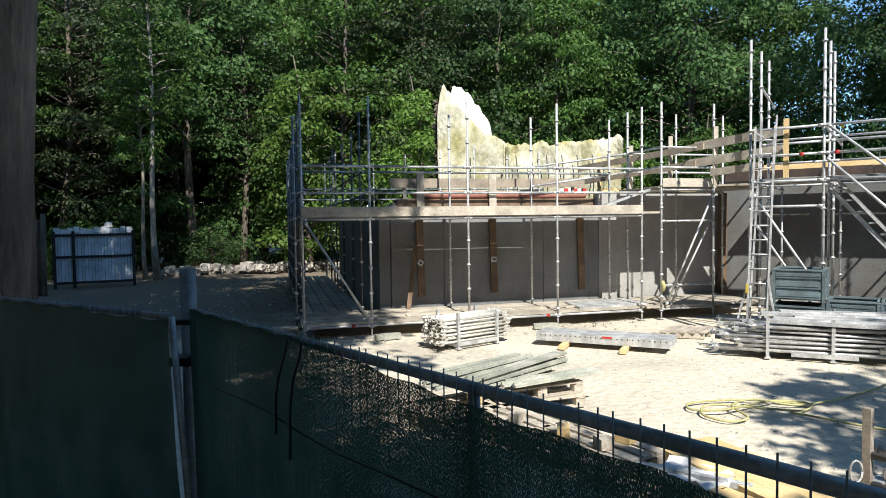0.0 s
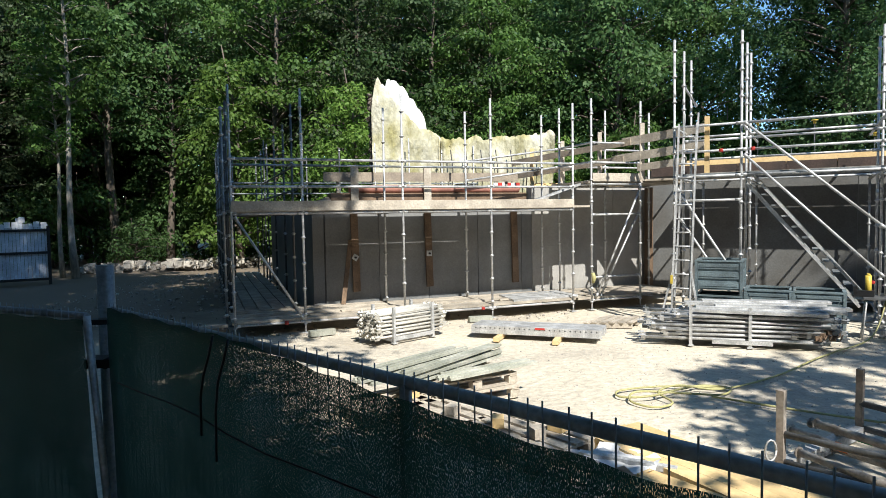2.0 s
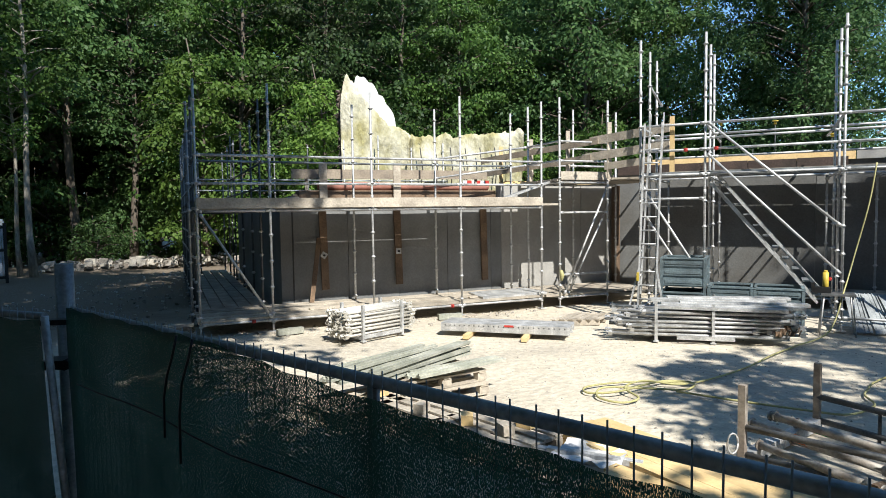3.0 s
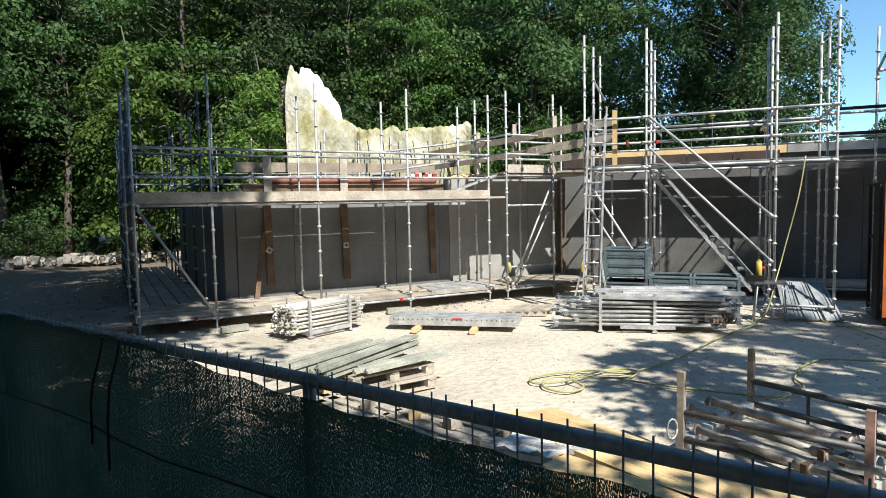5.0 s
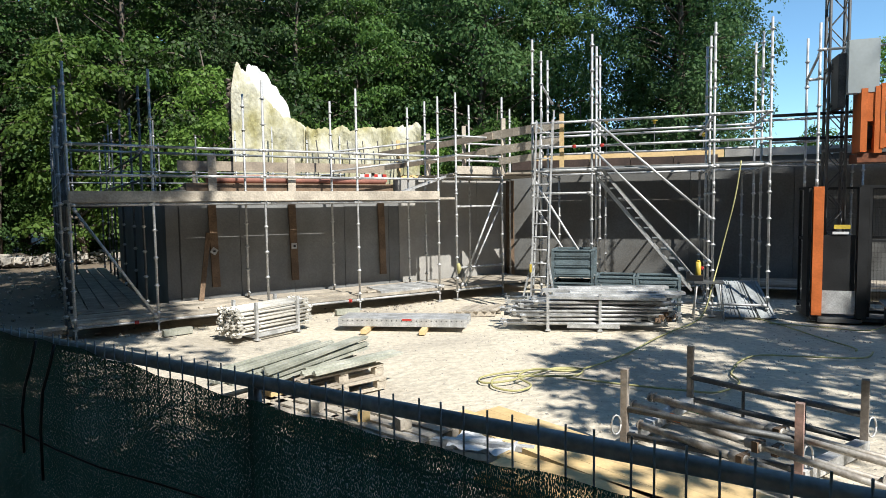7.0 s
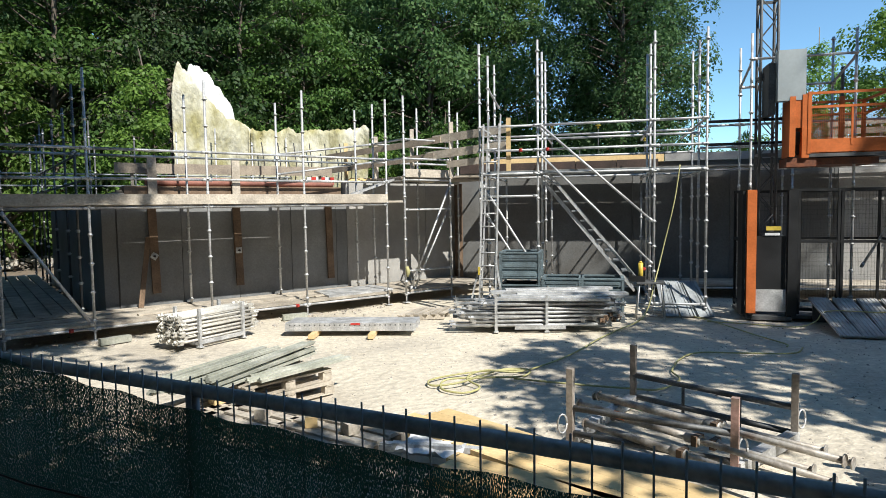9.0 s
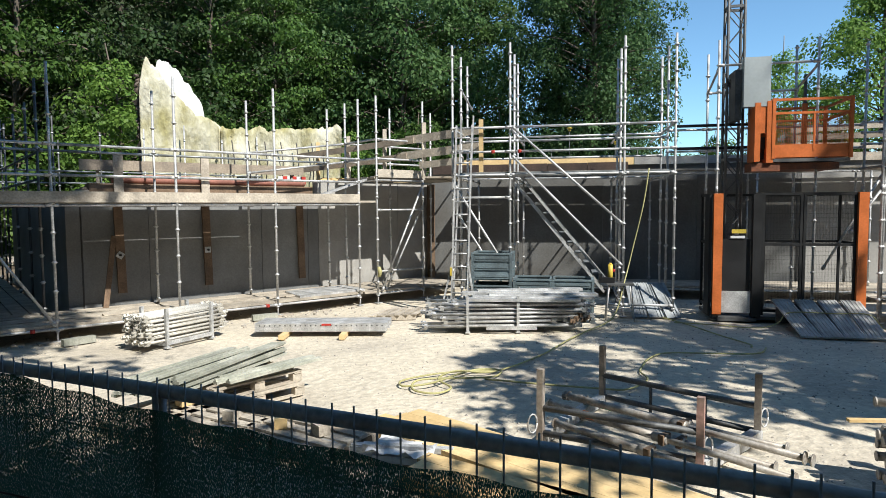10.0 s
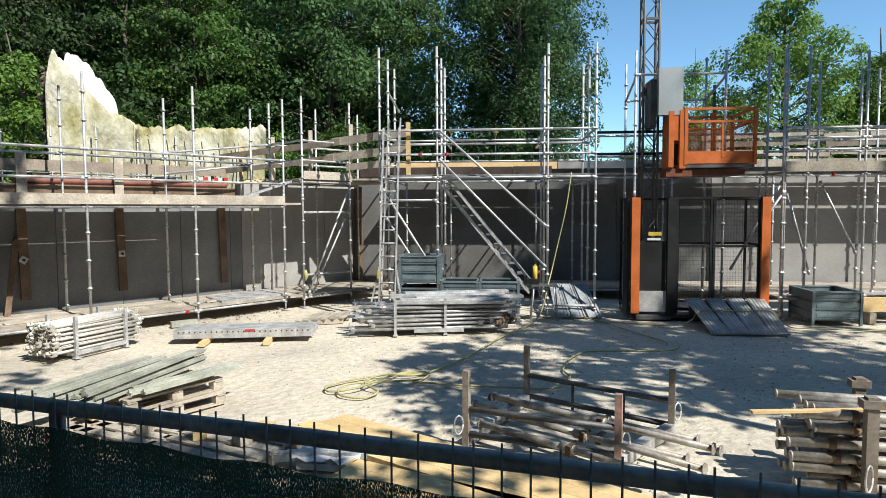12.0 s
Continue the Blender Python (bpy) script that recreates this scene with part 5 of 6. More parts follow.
def prop_rack():
    cx, cy, ang = 4.30, 4.64, -61.0
    th = thing("prop_rack", "steel storage frame with upright corner posts holding props", "storage rack", "prop racks", pose(0, 0, 0))
    corner = ((3.35, 4.95, 0.73), (4.66, 5.68, 0.68), (4.18, 3.82, 0.66), (5.25, 4.13, 0.66))
    for i, (x, y, h) in enumerate(corner):
        g = Geo()
        g.box((x, y, h / 2), (0.060, 0.060, h), rz=0.6)
        part("post", g, REDPOST if i == 2 else POSTWOOD, th)
    for (x, y, h), side_x in ((corner[0], -0.09), (corner[3], 0.09), (corner[2], 0.09)):
        pts = [(x + side_x + 0.05 * math.cos(q * 0.5236), y, 0.22 + 0.09 * math.sin(q * 0.5236)) for q in range(13)]
        part("lifting_ring", Geo().path(pts, 0.009, 5), STEEL, th)
    for a, b, z, r in ((0, 2, 0.36, 0.03), (0, 2, 0.12, 0.03), (1, 3, 0.34, 0.03), (1, 3, 0.1, 0.03)):
        p, q = corner[a], corner[b]
        part("side_rail", Geo().tube((p[0], p[1], z), (q[0], q[1], z), r, 8), STEEL_DARK, th)
    for a, b in ((0, 1), (2, 3)):
        p, q = corner[a], corner[b]
        part("cross_beam", Geo().beam((p[0], p[1], 0.07), (q[0], q[1], 0.07), 0.1, 0.1), STEEL, th)
    for f in (0.35, 0.7):
        p = Vector(corner[1][:2] + (0,)).lerp(Vector(corner[3][:2] + (0,)), f)
        part("strut", Geo().tube((p.x, p.y, 0.02), (p.x, p.y, 0.34), 0.018, 6), STEEL_DARK, th)
    rows = (((3.72, 5.35), (4.30, 3.05), 0.24, ORANGE), ((4.02, 5.50), (4.74, 3.22), 0.24, GREEN), ((3.85, 5.2), (4.5, 3.12), 0.34, STEEL), ((3.55, 5.0), (4.05, 3.3), 0.17, STEEL),
            ((4.25, 5.45), (4.95, 3.6), 0.17, STEEL), ((3.95, 5.1), (4.55, 3.4), 0.15, STEEL))
    for a, b, z, mark in rows:
        ln = math.hypot(b[0] - a[0], b[1] - a[1])
        prop = thing("steel_prop", "adjustable galvanised steel prop with end plates lying in a rack", "prop", "steel props", pose((a[0] + b[0]) / 2, (a[1] + b[1]) / 2, z, 0, 0, yaw_of(a, b)))
        part("tube", prop_geo(ln, 0.034), PROP, prop)
        if mark is not STEEL:
            part("paint_band", Geo().tube((-0.75, 0, 0), (-0.62, 0, 0), 0.0355, 10), mark, prop)
        part("adjusting_nut", Geo().box((0.12, 0, 0), (0.05, 0.12, 0.09)), PLANK_DARK, prop)


def prop_stack():
    d = Vector((0.72, -0.69, 0)).normalized()
    s = Vector((0.69, 0.72, 0)).normalized()
    q = Vector((4.95, 2.66, 0))
    yaw = math.degrees(math.atan2(d.y, d.x))
    rng = random.Random(4)
    rack = thing("prop_rack", "steel storage frame with square posts round a stack of props", "storage rack", "prop racks", pose(0, 0, 0))
    for along, across, h in ((0.42, -0.09, 0.86), (0.62, 0.66, 0.82), (1.9, -0.09, 0.86), (1.9, 0.66, 0.82)):
        p = q + d * along + s * across
        part("post", Geo().box((p.x, p.y, h / 2), (0.08, 0.08, h), rz=radians(yaw)).box((p.x, p.y, h - 0.05), (0.15, 0.11, 0.06), rz=radians(yaw)), POSTWOOD, rack)
        pts = [(p.x - 0.11 + 0.05 * math.cos(k * 0.5236), p.y - 0.05, 0.28 + 0.10 * math.sin(k * 0.5236)) for k in range(13)]
        part("lifting_ring", Geo().path(pts, 0.009, 5), STEEL, rack)
    for along in (0.42, 1.9):
        a, b = q + d * along - s * 0.09, q + d * along + s * 0.66
        part("cross_beam", Geo().beam((a.x, a.y, 0.05), (b.x, b.y, 0.05), 0.09, 0.09), STEEL_DARK, rack)
    mesh = prop_geo(2.3, 0.036, 1.14).mesh("tube", PROP)
    collar = Geo().tube((-0.93, 0, 0), (-0.88, 0, 0), 0.045, 8).path([(-0.9, 0.05 * math.cos(k * 0.7), -0.04 + 0.07 * math.sin(k * 0.7)) for k in range(9)], 0.007, 5).mesh("clamp_ring", PLANK_DARK)
    for k in range(6):
        for j in range(5):
            c = q + d * (1.15 + rng.uniform(-0.1, 0.12)) + s * (0.02 + 0.13 * j) + Vector((0, 0, 0.14 + 0.105 * k))
            prop = thing("steel_prop", "adjustable grey steel prop stacked with many others", "prop", "steel props", Matrix.Translation(c) @ pose(0, 0, 0, 0, rng.uniform(-1, 1), yaw + rng.uniform(-1.5, 1.5)))
            part("tube", mesh, None, prop, m=pose(0, 0, 0, rng.uniform(0, 90)))
            if rng.random() < 0.7:
                part("clamp_ring", collar, None, prop, m=pose(rng.uniform(0, 0.2), 0, 0, rng.uniform(0, 360)))
    lath = Geo().beam((4.58, 2.86, 0.70), (5.50, 2.28, 0.72), 0.05, 0.02)
    tagged(part("wooden_lath", lath, PINE, None), "thin pine lath lying across the stacked props", "lath")


def pallet(x, y, z, yaw, label="weathered wooden pallet on the sand"):
    th = thing("pallet", label, "pallet", "pallets", pose(x, y, z, 0, 0, yaw))
    for k in range(5):
        part("deck_board", Geo().box((0, -0.34 + 0.17 * k, 0.135), (1.15, 0.11, 0.02)), PLANK, th)
    for k in range(3):
        part("stringer_board", Geo().box((-0.52 + 0.52 * k, 0, 0.115), (0.1, 0.78, 0.02)), PLANK, th)
        for j in range(3):
            part("block", Geo().box((-0.52 + 0.52 * k, -0.33 + 0.33 * j, 0.06), (0.13, 0.1, 0.09)), PLANK, th)
    for j in range(3):
        part("bottom_board", Geo().box((0, -0.33 + 0.33 * j, 0.01), (1.15, 0.1, 0.018)), PLANK, th)
    return th


def plank_pile():
    rng = random.Random(21)
    pallet(1.02, 7.72, 0.0, 20, "weathered wooden pallet under a pile of beams")
    pallet(1.0, 7.75, 0.15, 24, "weathered wooden pallet stacked on another")
    pallet(0.15, 7.25, 0.0, 30, "weathered wooden pallet under a pile of beams")
    pallet(0.72, 6.85, 0.0, -56, "weathered wooden pallet beside the fence")
    pallet(1.35, 5.95, 0.0, -57, "weathered wooden pallet beside the fence")
    bundles = (((-0.22, 7.22), (1.02, 8.35), 9), ((0.25, 7.15), (1.48, 8.34), 8), ((0.72, 7.25), (1.88, 7.80), 3), ((0.0, 7.45), (0.85, 7.75), 3), ((0.1, 7.6), (1.2, 8.1), 3))
    for bi, (a, b, n) in enumerate(bundles):
        av, bv = Vector((*a, 0)), Vector((*b, 0))
        dd = (bv - av).normalized()
        ss = Vector((-dd.y, dd.x, 0))
        for k in range(n):
            off = ss * (0.09 * (k % 3) - 0.09 + rng.uniform(-0.02, 0.02))
            z = 0.335 + 0.055 * (k // 3) + 0.012 * bi
            p, r = av + off + dd * rng.uniform(-0.12, 0.12), bv + off + dd * rng.uniform(-0.1, 0.1)
            g = Geo()
            g.beam((p.x, p.y, z), (r.x, r.y, z + rng.uniform(0, 0.05)), 0.082, 0.03)
            g.beam((p.x, p.y, z + 0.025), (r.x, r.y, z + 0.03), 0.03, 0.03)
            tagged(part("grey_beam", g, GREYWOOD, None), "long grey weathered formwork beam in a loose pile", "beam", "pile of grey beams")
    # wrapped profiles and offcuts near the fence
    for k in range(6):
        x, y = 1.55 + 0.11 * k, 5.62 - 0.08 * k
        g = Geo().beam((x - 0.35, y + 0.18, 0.05 + 0.03 * (k % 3)), (x + 0.35, y - 0.25, 0.06 + 0.03 * (k % 2)), 0.07, 0.05)
        tagged(part("metal_profile", g, WHITE if k % 3 == 0 else STEEL, None), "short bright metal profile in a heap", "metal profile", "heap of profiles")
    g = Geo()
    for j in range(9):
        for i in range(9):
            g.v.append((-0.3 + 0.075 * i, -0.22 + 0.055 * j, 0.10 + 0.09 * noise.noise(Vector((i * 0.7, j * 0.8, 3)))))
    for j in range(8):
        for i in range(8):
            q = j * 9 + i
            g.face([q, q + 1, q + 10, q + 9], True)
    g.box((0, 0, 0.03), (0.5, 0.36, 0.06))
    tagged(part("plastic_wrap", g, WHITE, None, m=pose(2.1, 5.25, 0.0, 0, 0, -40)), "crumpled white plastic wrapping on the ground", "plastic sheet")
    for k, (x, y) in enumerate(((0.35, 7.25), (0.75, 6.55), (1.15, 6.1), (1.45, 5.75), (1.7, 5.9))):
        g = Geo().box((0, 0, 0.10), (0.16, 0.12, 0.10))
        tagged(part("wood_block", g, PLANK if k % 2 else PINE, None, m=pose(x, y, 0.10, 0, 0, 30 + 25 * k)), "rough wooden offcut block on a pallet", "wood block", "offcuts")


def pine_boards():
    rng = random.Random(8)
    n = 0
    for start, d, ln, cols, layers in (((2.36, 6.08), (0.375, -0.927), 3.3, 4, 2), ((2.08, 4.90), (0.50, -0.866), 2.3, 3, 2)):
        dv = Vector((*d, 0))
        sv = Vector((-dv.y, dv.x, 0))
        for k in range(layers):
            for j in range(cols):
                o = sv * (0.17 * (j - cols / 2) + rng.uniform(-0.002, 0.002)) + dv * rng.uniform(-0.15, 0.12)
                p = Vector((*start, 0.03 + 0.055 * k)) + o
                q = p + dv * (ln + rng.uniform(-0.2, 0.2)) + sv * rng.uniform(-0.006, 0.006)
                g = Geo().beam(p, q, 0.1685, 0.045)
                tagged(part("pine_board", g, PINE, None), "fresh yellow pine board in a low stack on the sand", "board", "new pine boards")


def hoses():
    def smooth(pts, n=6):
        out = []
        pts = [Vector(p) for p in pts]
        for i in range(len(pts) - 1):
            p0, p1, p2, p3 = pts[max(i - 1, 0)], pts[i], pts[i + 1], pts[min(i + 2, len(pts) - 1)]
            for k in range(n):
                t = k / n
                out.append(0.5 * ((2 * p1) + (p2 - p0) * t + (2 * p0 - 5 * p1 + 4 * p2 - p3) * t * t + (3 * p1 - p0 - 3 * p2 + p3) * t ** 3))
        out.append(pts[-1])
        return out

    z = 0.02
    coil = [(4.28, 7.46, z), (3.9, 7.62, z), (3.4, 7.66, z), (2.95, 7.55, z), (2.88, 7.30, z), (3.2, 7.18, z + 0.03), (3.7, 7.42, z + 0.03), (4.1, 7.62, z), (4.35, 7.45, z), (4.1, 7.2, z),
            (3.6, 7.25, z + 0.03), (3.1, 7.35, z + 0.04), (2.93, 7.12, z), (3.1, 6.85, z), (3.38, 6.98, z), (3.35, 7.3, z + 0.04), (3.75, 7.58, z + 0.03), (4.23, 7.43, z), (5.29, 7.92, z), (6.4, 8.7, z), (7.07, 9.13, z)]
    up = [tuple(rp(2.05, -0.9, 0.15)), tuple(rp(2.3, -0.35, 0.8)), tuple(rp(2.47, -0.12, 1.44)), tuple(rp(2.66, -0.1, 2.3)), tuple(rp(2.76, -0.07, 3.0))]
    tagged(part("hose", Geo().path(smooth(coil + up), 0.0135, 6), HOSE, None), "pale yellow hose in loose coils, run up to the scaffold", "hose", "hoses")
    two = [(3.95, 7.15, z), (4.48, 6.62, z), (4.95, 6.2, z), (5.28, 5.98, z), (5.8, 6.2, z), (6.0, 6.55, z), (6.2, 6.74, z), (6.6, 7.05, z), (7.11, 7.23, z), (7.7, 6.9, z), (8.3, 6.6, z), (8.75, 6.8, z)]
    tagged(part("hose", Geo().path(smooth(two), 0.0135, 6), HOSE, None), "pale yellow hose winding over the sand", "hose", "hoses")
    three = [(9.3, 9.6, z), (9.2, 8.9, z), (8.9, 7.8, z), (8.75, 7.1, z), (8.6, 6.95, z)]
    tagged(part("cable", Geo().path(smooth(three), 0.013, 6), HOSE, None), "dull yellow cable lying on the sand", "cable", "hoses")
    four = [tuple(rp(3.2, -0.6, z)), tuple(rp(3.9, -0.75, z)), tuple(rp(4.6, -0.95, z)), tuple(rp(4.95, -0.9, 0.12)), tuple(rp(5.15, -0.85, 0.30)), tuple(rp(5.9, -0.85, 0.30)), tuple(rp(6.45, -0.85, 0.29)),
            tuple(rp(6.7, -0.95, 0.04)), tuple(rp(7.2, -1.1, z)), tuple(rp(9.5, -1.4, z))]
    tagged(part("rope", Geo().path(smooth(four), 0.011, 6), HOSE, None), "thin yellow rope lying across the ramp", "rope", "hoses")


tube_stack_one()
deck_stack()
tube_stack_two()
stillage(-0.72, -0.5, 0.0, 0.78, 0.7, 0.66, "grey steel box pallet with slotted ribbed sides", 2)
stillage(-0.72, -0.5, 0.66, 0.78, 0.7, 0.66, "grey steel box pallet stacked on another", 2)
stillage(0.13, -0.5, 0.0, 0.73, 0.7, 0.8, "low grey steel box pallet behind the tube rack", 3)
stillage(0.90, -0.5, 0.0, 0.78, 0.7, 0.8, "low grey steel box pallet behind the tube rack", 3)
stillage(7.30, -0.62, 0.0, 0.88, 0.95, 0.66, "grey galvanised box pallet with ribbed sides beside the ramp", 2)
ladder()
work_stool()
for k in range(3):
    g = Geo().beam((2.45 + 0.33 * (k + 0.5), -0.12, 0.02), (2.40 + 0.255 * (k + 0.5), 0.62, 0.62), 0.30, 0.03)
    for q in range(4):
        g.beam((2.45 + 0.33 * (k + 0.5) - 0.11 + 0.073 * q, -0.12, 0.042), (2.40 + 0.255 * (k + 0.5) - 0.085 + 0.056 * q, 0.62, 0.642), 0.016, 0.012)
    tagged(part("metal_plank", g, STEEL_DULL, None, m=RIGHT), "grey ribbed metal plank leaning against the scaffold foot", "metal plank", "leaning planks")
hoist()
prop_rack()
prop_stack()
plank_pile()
pine_boards()
hoses()
tagged(part("timber_beam", Geo().box((9.3, -0.25, 0.36), (1.9, 0.10, 0.28)), PINE, None, m=RIGHT), "thick pale timber beam on edge beside the box pallet", "beam")
for k in range(3):
    tagged(part("wood_block", Geo().box((0, 0, 0.11), (0.12, 0.4, 0.22)), PLANK, None, m=RIGHT @ pose(8.5 + 0.8 * k, -0.25, 0)), "squared timber block under a beam", "wood block", "bearers")


# ---- details on the building and scaffold ----
def wall_details():
    for u, z0, z1 in ((2.70, 0.54, 3.42), (4.47, 0.56, 3.43), (6.75, 0.54, 2.75)):
        low = tagged(part("wooden_plank", Geo().beam((u + 0.04, 1.72, z0), (u, 1.72, 2.34), 0.05, 0.165, up=(1, 0, 0)), PLANK_DARK, None, m=LEFT), "brown formwork plank fixed upright to the concrete wall", "plank", "wall planks")
        if z1 > 3:
            tagged(part("wooden_plank", Geo().beam((u + 0.08, 1.90, 2.60), (u + 0.08, 1.90, z1), 0.04, 0.18, up=(1, 0, 0)), PLANK, None, m=LEFT), "grey upright plank rising above the roof edge", "plank", "roof planks")
    for u, z in ((2.71, 1.32), (4.49, 1.35)):
        th = thing("anchor_plate", "square steel tie plate on a brown plank", "tie plate", "tie plates", LEFT @ pose(u, 1.685, z, 0, 35 if u < 3 else 0, 0))
        part("plate", Geo().box((0, 0, 0), (0.13, 0.012, 0.13)), STEEL, th)
        part("nut", Geo().tube((0, -0.05, 0), (0, 0, 0), 0.025, 8), BLACK, th)
    tagged(part("leaning_plank", Geo().beam((2.36, 1.45, 0.30), (2.60, 1.66, 1.72), 0.03, 0.10, up=(1, 0, 0)), PLANK_DARK, None, m=LEFT), "short brown plank leaning on the wall", "plank")
    # things on the left roof
    tagged(part("roof_board", Geo().beam((2.15, 2.35, 3.18), (7.2, 2.35, 3.2), 0.03, 0.22), PLANK_GREY, None, m=LEFT), "long brown board set on edge at the roof", "board", "roof boards")
    for k in range(3):
        tagged(part("roof_bracket", Geo().box((0, 0, 0.32), (0.06, 0.05, 0.64)), PLANK, None, m=LEFT @ pose(2.5 + 2.2 * k, 2.42, 2.58)), "short upright timber holding the roof board", "bracket", "roof boards")
    tagged(part("roof_kerb", Geo().box((4.75, 2.16, 2.685), (5.0, 0.36, 0.21)), PLANK_DARK, None, m=LEFT), "low brown timber kerb along the roof edge", "kerb", "roof boards")
    g = Geo()
    g.path([(2.7, 2.15, 2.885), (3.6, 2.12, 2.89), (5.2, 2.15, 2.885), (7.1, 2.14, 2.875)], [0.085, 0.10, 0.09, 0.08], 10)
    tagged(part("rolled_sheet", g, PINK, None, m=LEFT), "long dusky pink roll of sheeting on the roof edge", "roll")
    for k in range(4):
        tagged(part("pine_board", Geo().beam((7.35 + 0.12 * k, 1.9 + 0.12 * k, 2.94 + 0.03 * k), (10.2, 2.0 + 0.12 * k, 2.94 + 0.03 * k), 0.14, 0.03), PINE, None, m=LEFT), "new pine board lying on the roof edge", "board", "roof boards")
    tagged(part("aluminium_plank", Geo().beam((6.6, 0.7, 2.50), (8.0, 0.4, 2.98), 0.25, 0.05), STEEL, None, m=LEFT), "aluminium plank sloping up between two scaffold decks", "plank")
    for k in range(5):
        tagged(part("aluminium_plank", Geo().beam((5.9 + 0.03 * k, 0.2 + 0.2 * k, 0.32), (7.6, 0.25 + 0.2 * k, 0.33), 0.18, 0.045), STEEL, None, m=LEFT), "ribbed aluminium plank lying on the lower deck", "plank", "deck planks")
    mat_thing = thing("slatted_pallet", "flat worn wooden pallet of spaced slats on the ground", "pallet")
    for k in range(6):
        part("slat", Geo().beam((3.97 + 0.165 * k, 11.93 - 0.04 * k, 0.105), (4.66 + 0.145 * k, 12.72 - 0.06 * k, 0.105), 0.105, 0.022), PLANK, mat_thing)
    for f in (0.08, 0.5, 0.92):
        part("bearer", Geo().beam((3.93 + 0.69 * f, 11.95 + 0.79 * f, 0.045), (4.83 + 0.60 * f, 11.72 + 0.71 * f, 0.045), 0.09, 0.092), PLANK, mat_thing)
    # edge formwork and starter bars along the right wall
    u = -2.6
    k = 0
    while u < 15:
        ln = (2.4, 3.1, 2.7)[k % 3]
        tagged(part("edge_board", Geo().box((ln / 2 - 0.01, 0, 0.10), (ln - 0.02, 0.03, 0.20)), PINE if k < 2 else CONCRETE_PALE if k == 2 else PLANK, None, m=RIGHT @ pose(u, 4.36, 3.36)), "pale formwork board along the slab edge", "board", "slab edge boards")
        u += ln
        k += 1
    for k in range(5):
        tagged(part("fascia_board", Geo().box((0.53, 0, 0), (1.05, 0.022, 0.25 - 0.012 * (k % 2))), FORMPLY, None, m=RIGHT @ pose(-2.58 + 1.065 * k, 4.328, 3.305)), "dark brown formwork board under the pale edge board", "board", "dark edge boards")
    part_wall = Geo().box((6.6, 4.52, 3.29), (18.6, 0.22, 0.14))
    tagged(part("slab_edge", part_wall, CONCRETE_DARK, None, m=RIGHT), "grey concrete slab edge on the wall", "slab", kind="structure")
    rng = random.Random(6)
    for k in range(22):
        u = -0.6 + 0.62 * k + rng.uniform(-0.15, 0.15)
        w = 4.9 + rng.uniform(0, 1.6)
        h = rng.choice((0.9, 1.2, 1.25)) if k % 2 else rng.uniform(0.4, 0.8)
        th = thing("starter_bar", "steel reinforcing bar with a yellow safety cap" if k % 2 else "short steel reinforcing bar standing in the slab", "rebar", "starter bars", RIGHT @ pose(u, w, 3.2))
        part("bar", Geo().tube((0, 0, 0), (0, 0, h), 0.011, 6), STEEL_DARK, th)
        if k % 2:
            part("cap", Geo().tube((0, 0, h - 0.05), (0, 0, h + 0.02), 0.034, 8).tube((0, 0, h + 0.02), (0, 0, h + 0.045), 0.075, 8), YELLOW, th)
    # boards stacked behind the far scaffold
    for z, w, rise, kind in ((3.30, 4.62, 0.0, PLANK), (3.49, 4.66, 0.03, PINE), (3.80, 4.9, -0.05, PLANK), (4.02, 5.2, 0.10, PLANK_GREY), (4.24, 5.3, 0.16, PLANK)):
        for a, b in ((7.0, 10.4), (10.3, 13.0)):
            tagged(part("parapet_board", Geo().beam((a, w + (0.0 if a < 8 else 0.035), z), (b, w + 0.3, z + rise), 0.03, 0.15), kind, None, m=RIGHT), "long horizontal parapet board above the slab", "board", "parapet boards")
    for k in range(6):
        tagged(part("parapet_post", Geo().box((0, 0, 0.6), (0.05, 0.07, 1.2)), PLANK, None, m=RIGHT @ pose(7.2 + 1.1 * k, 5.45, 3.2)), "upright timber post behind the parapet boards", "post", "parapet posts")
    # deck along the right wall beyond the stair tower
    sc = thing("wall_platform", "narrow scaffold platform of planks fixed along the concrete wall", "scaffold platform", "scaffolds", RIGHT)
    for a, b in ((3.26, 5.7), (5.7, 8.2), (8.2, 10.7), (10.7, 13.2)):
        for wt in (3.52, 3.775, 4.09):
            board(sc, (a, wt, 3.15), (b, wt, 3.15), 0.25, 0.045, PLANK)
        for k in range(5):
            board(sc, (a, 3.05 + 0.27 * k, 0.28), (b, 3.05 + 0.27 * k, 0.28), 0.25, 0.045, PLANK)
        for w in (2.9, 4.3):
            rail(sc, (a, 3.45 if w < 3 else w, 3.09), (b, 3.45 if w < 3 else w, 3.09))
            rail(sc, (a, w, 0.22), (b, w, 0.22))
        for w in (2.9, 4.3):
            standard(sc, b, 3.45 if w < 3 else w, 0.2, 3.12, 0.2)


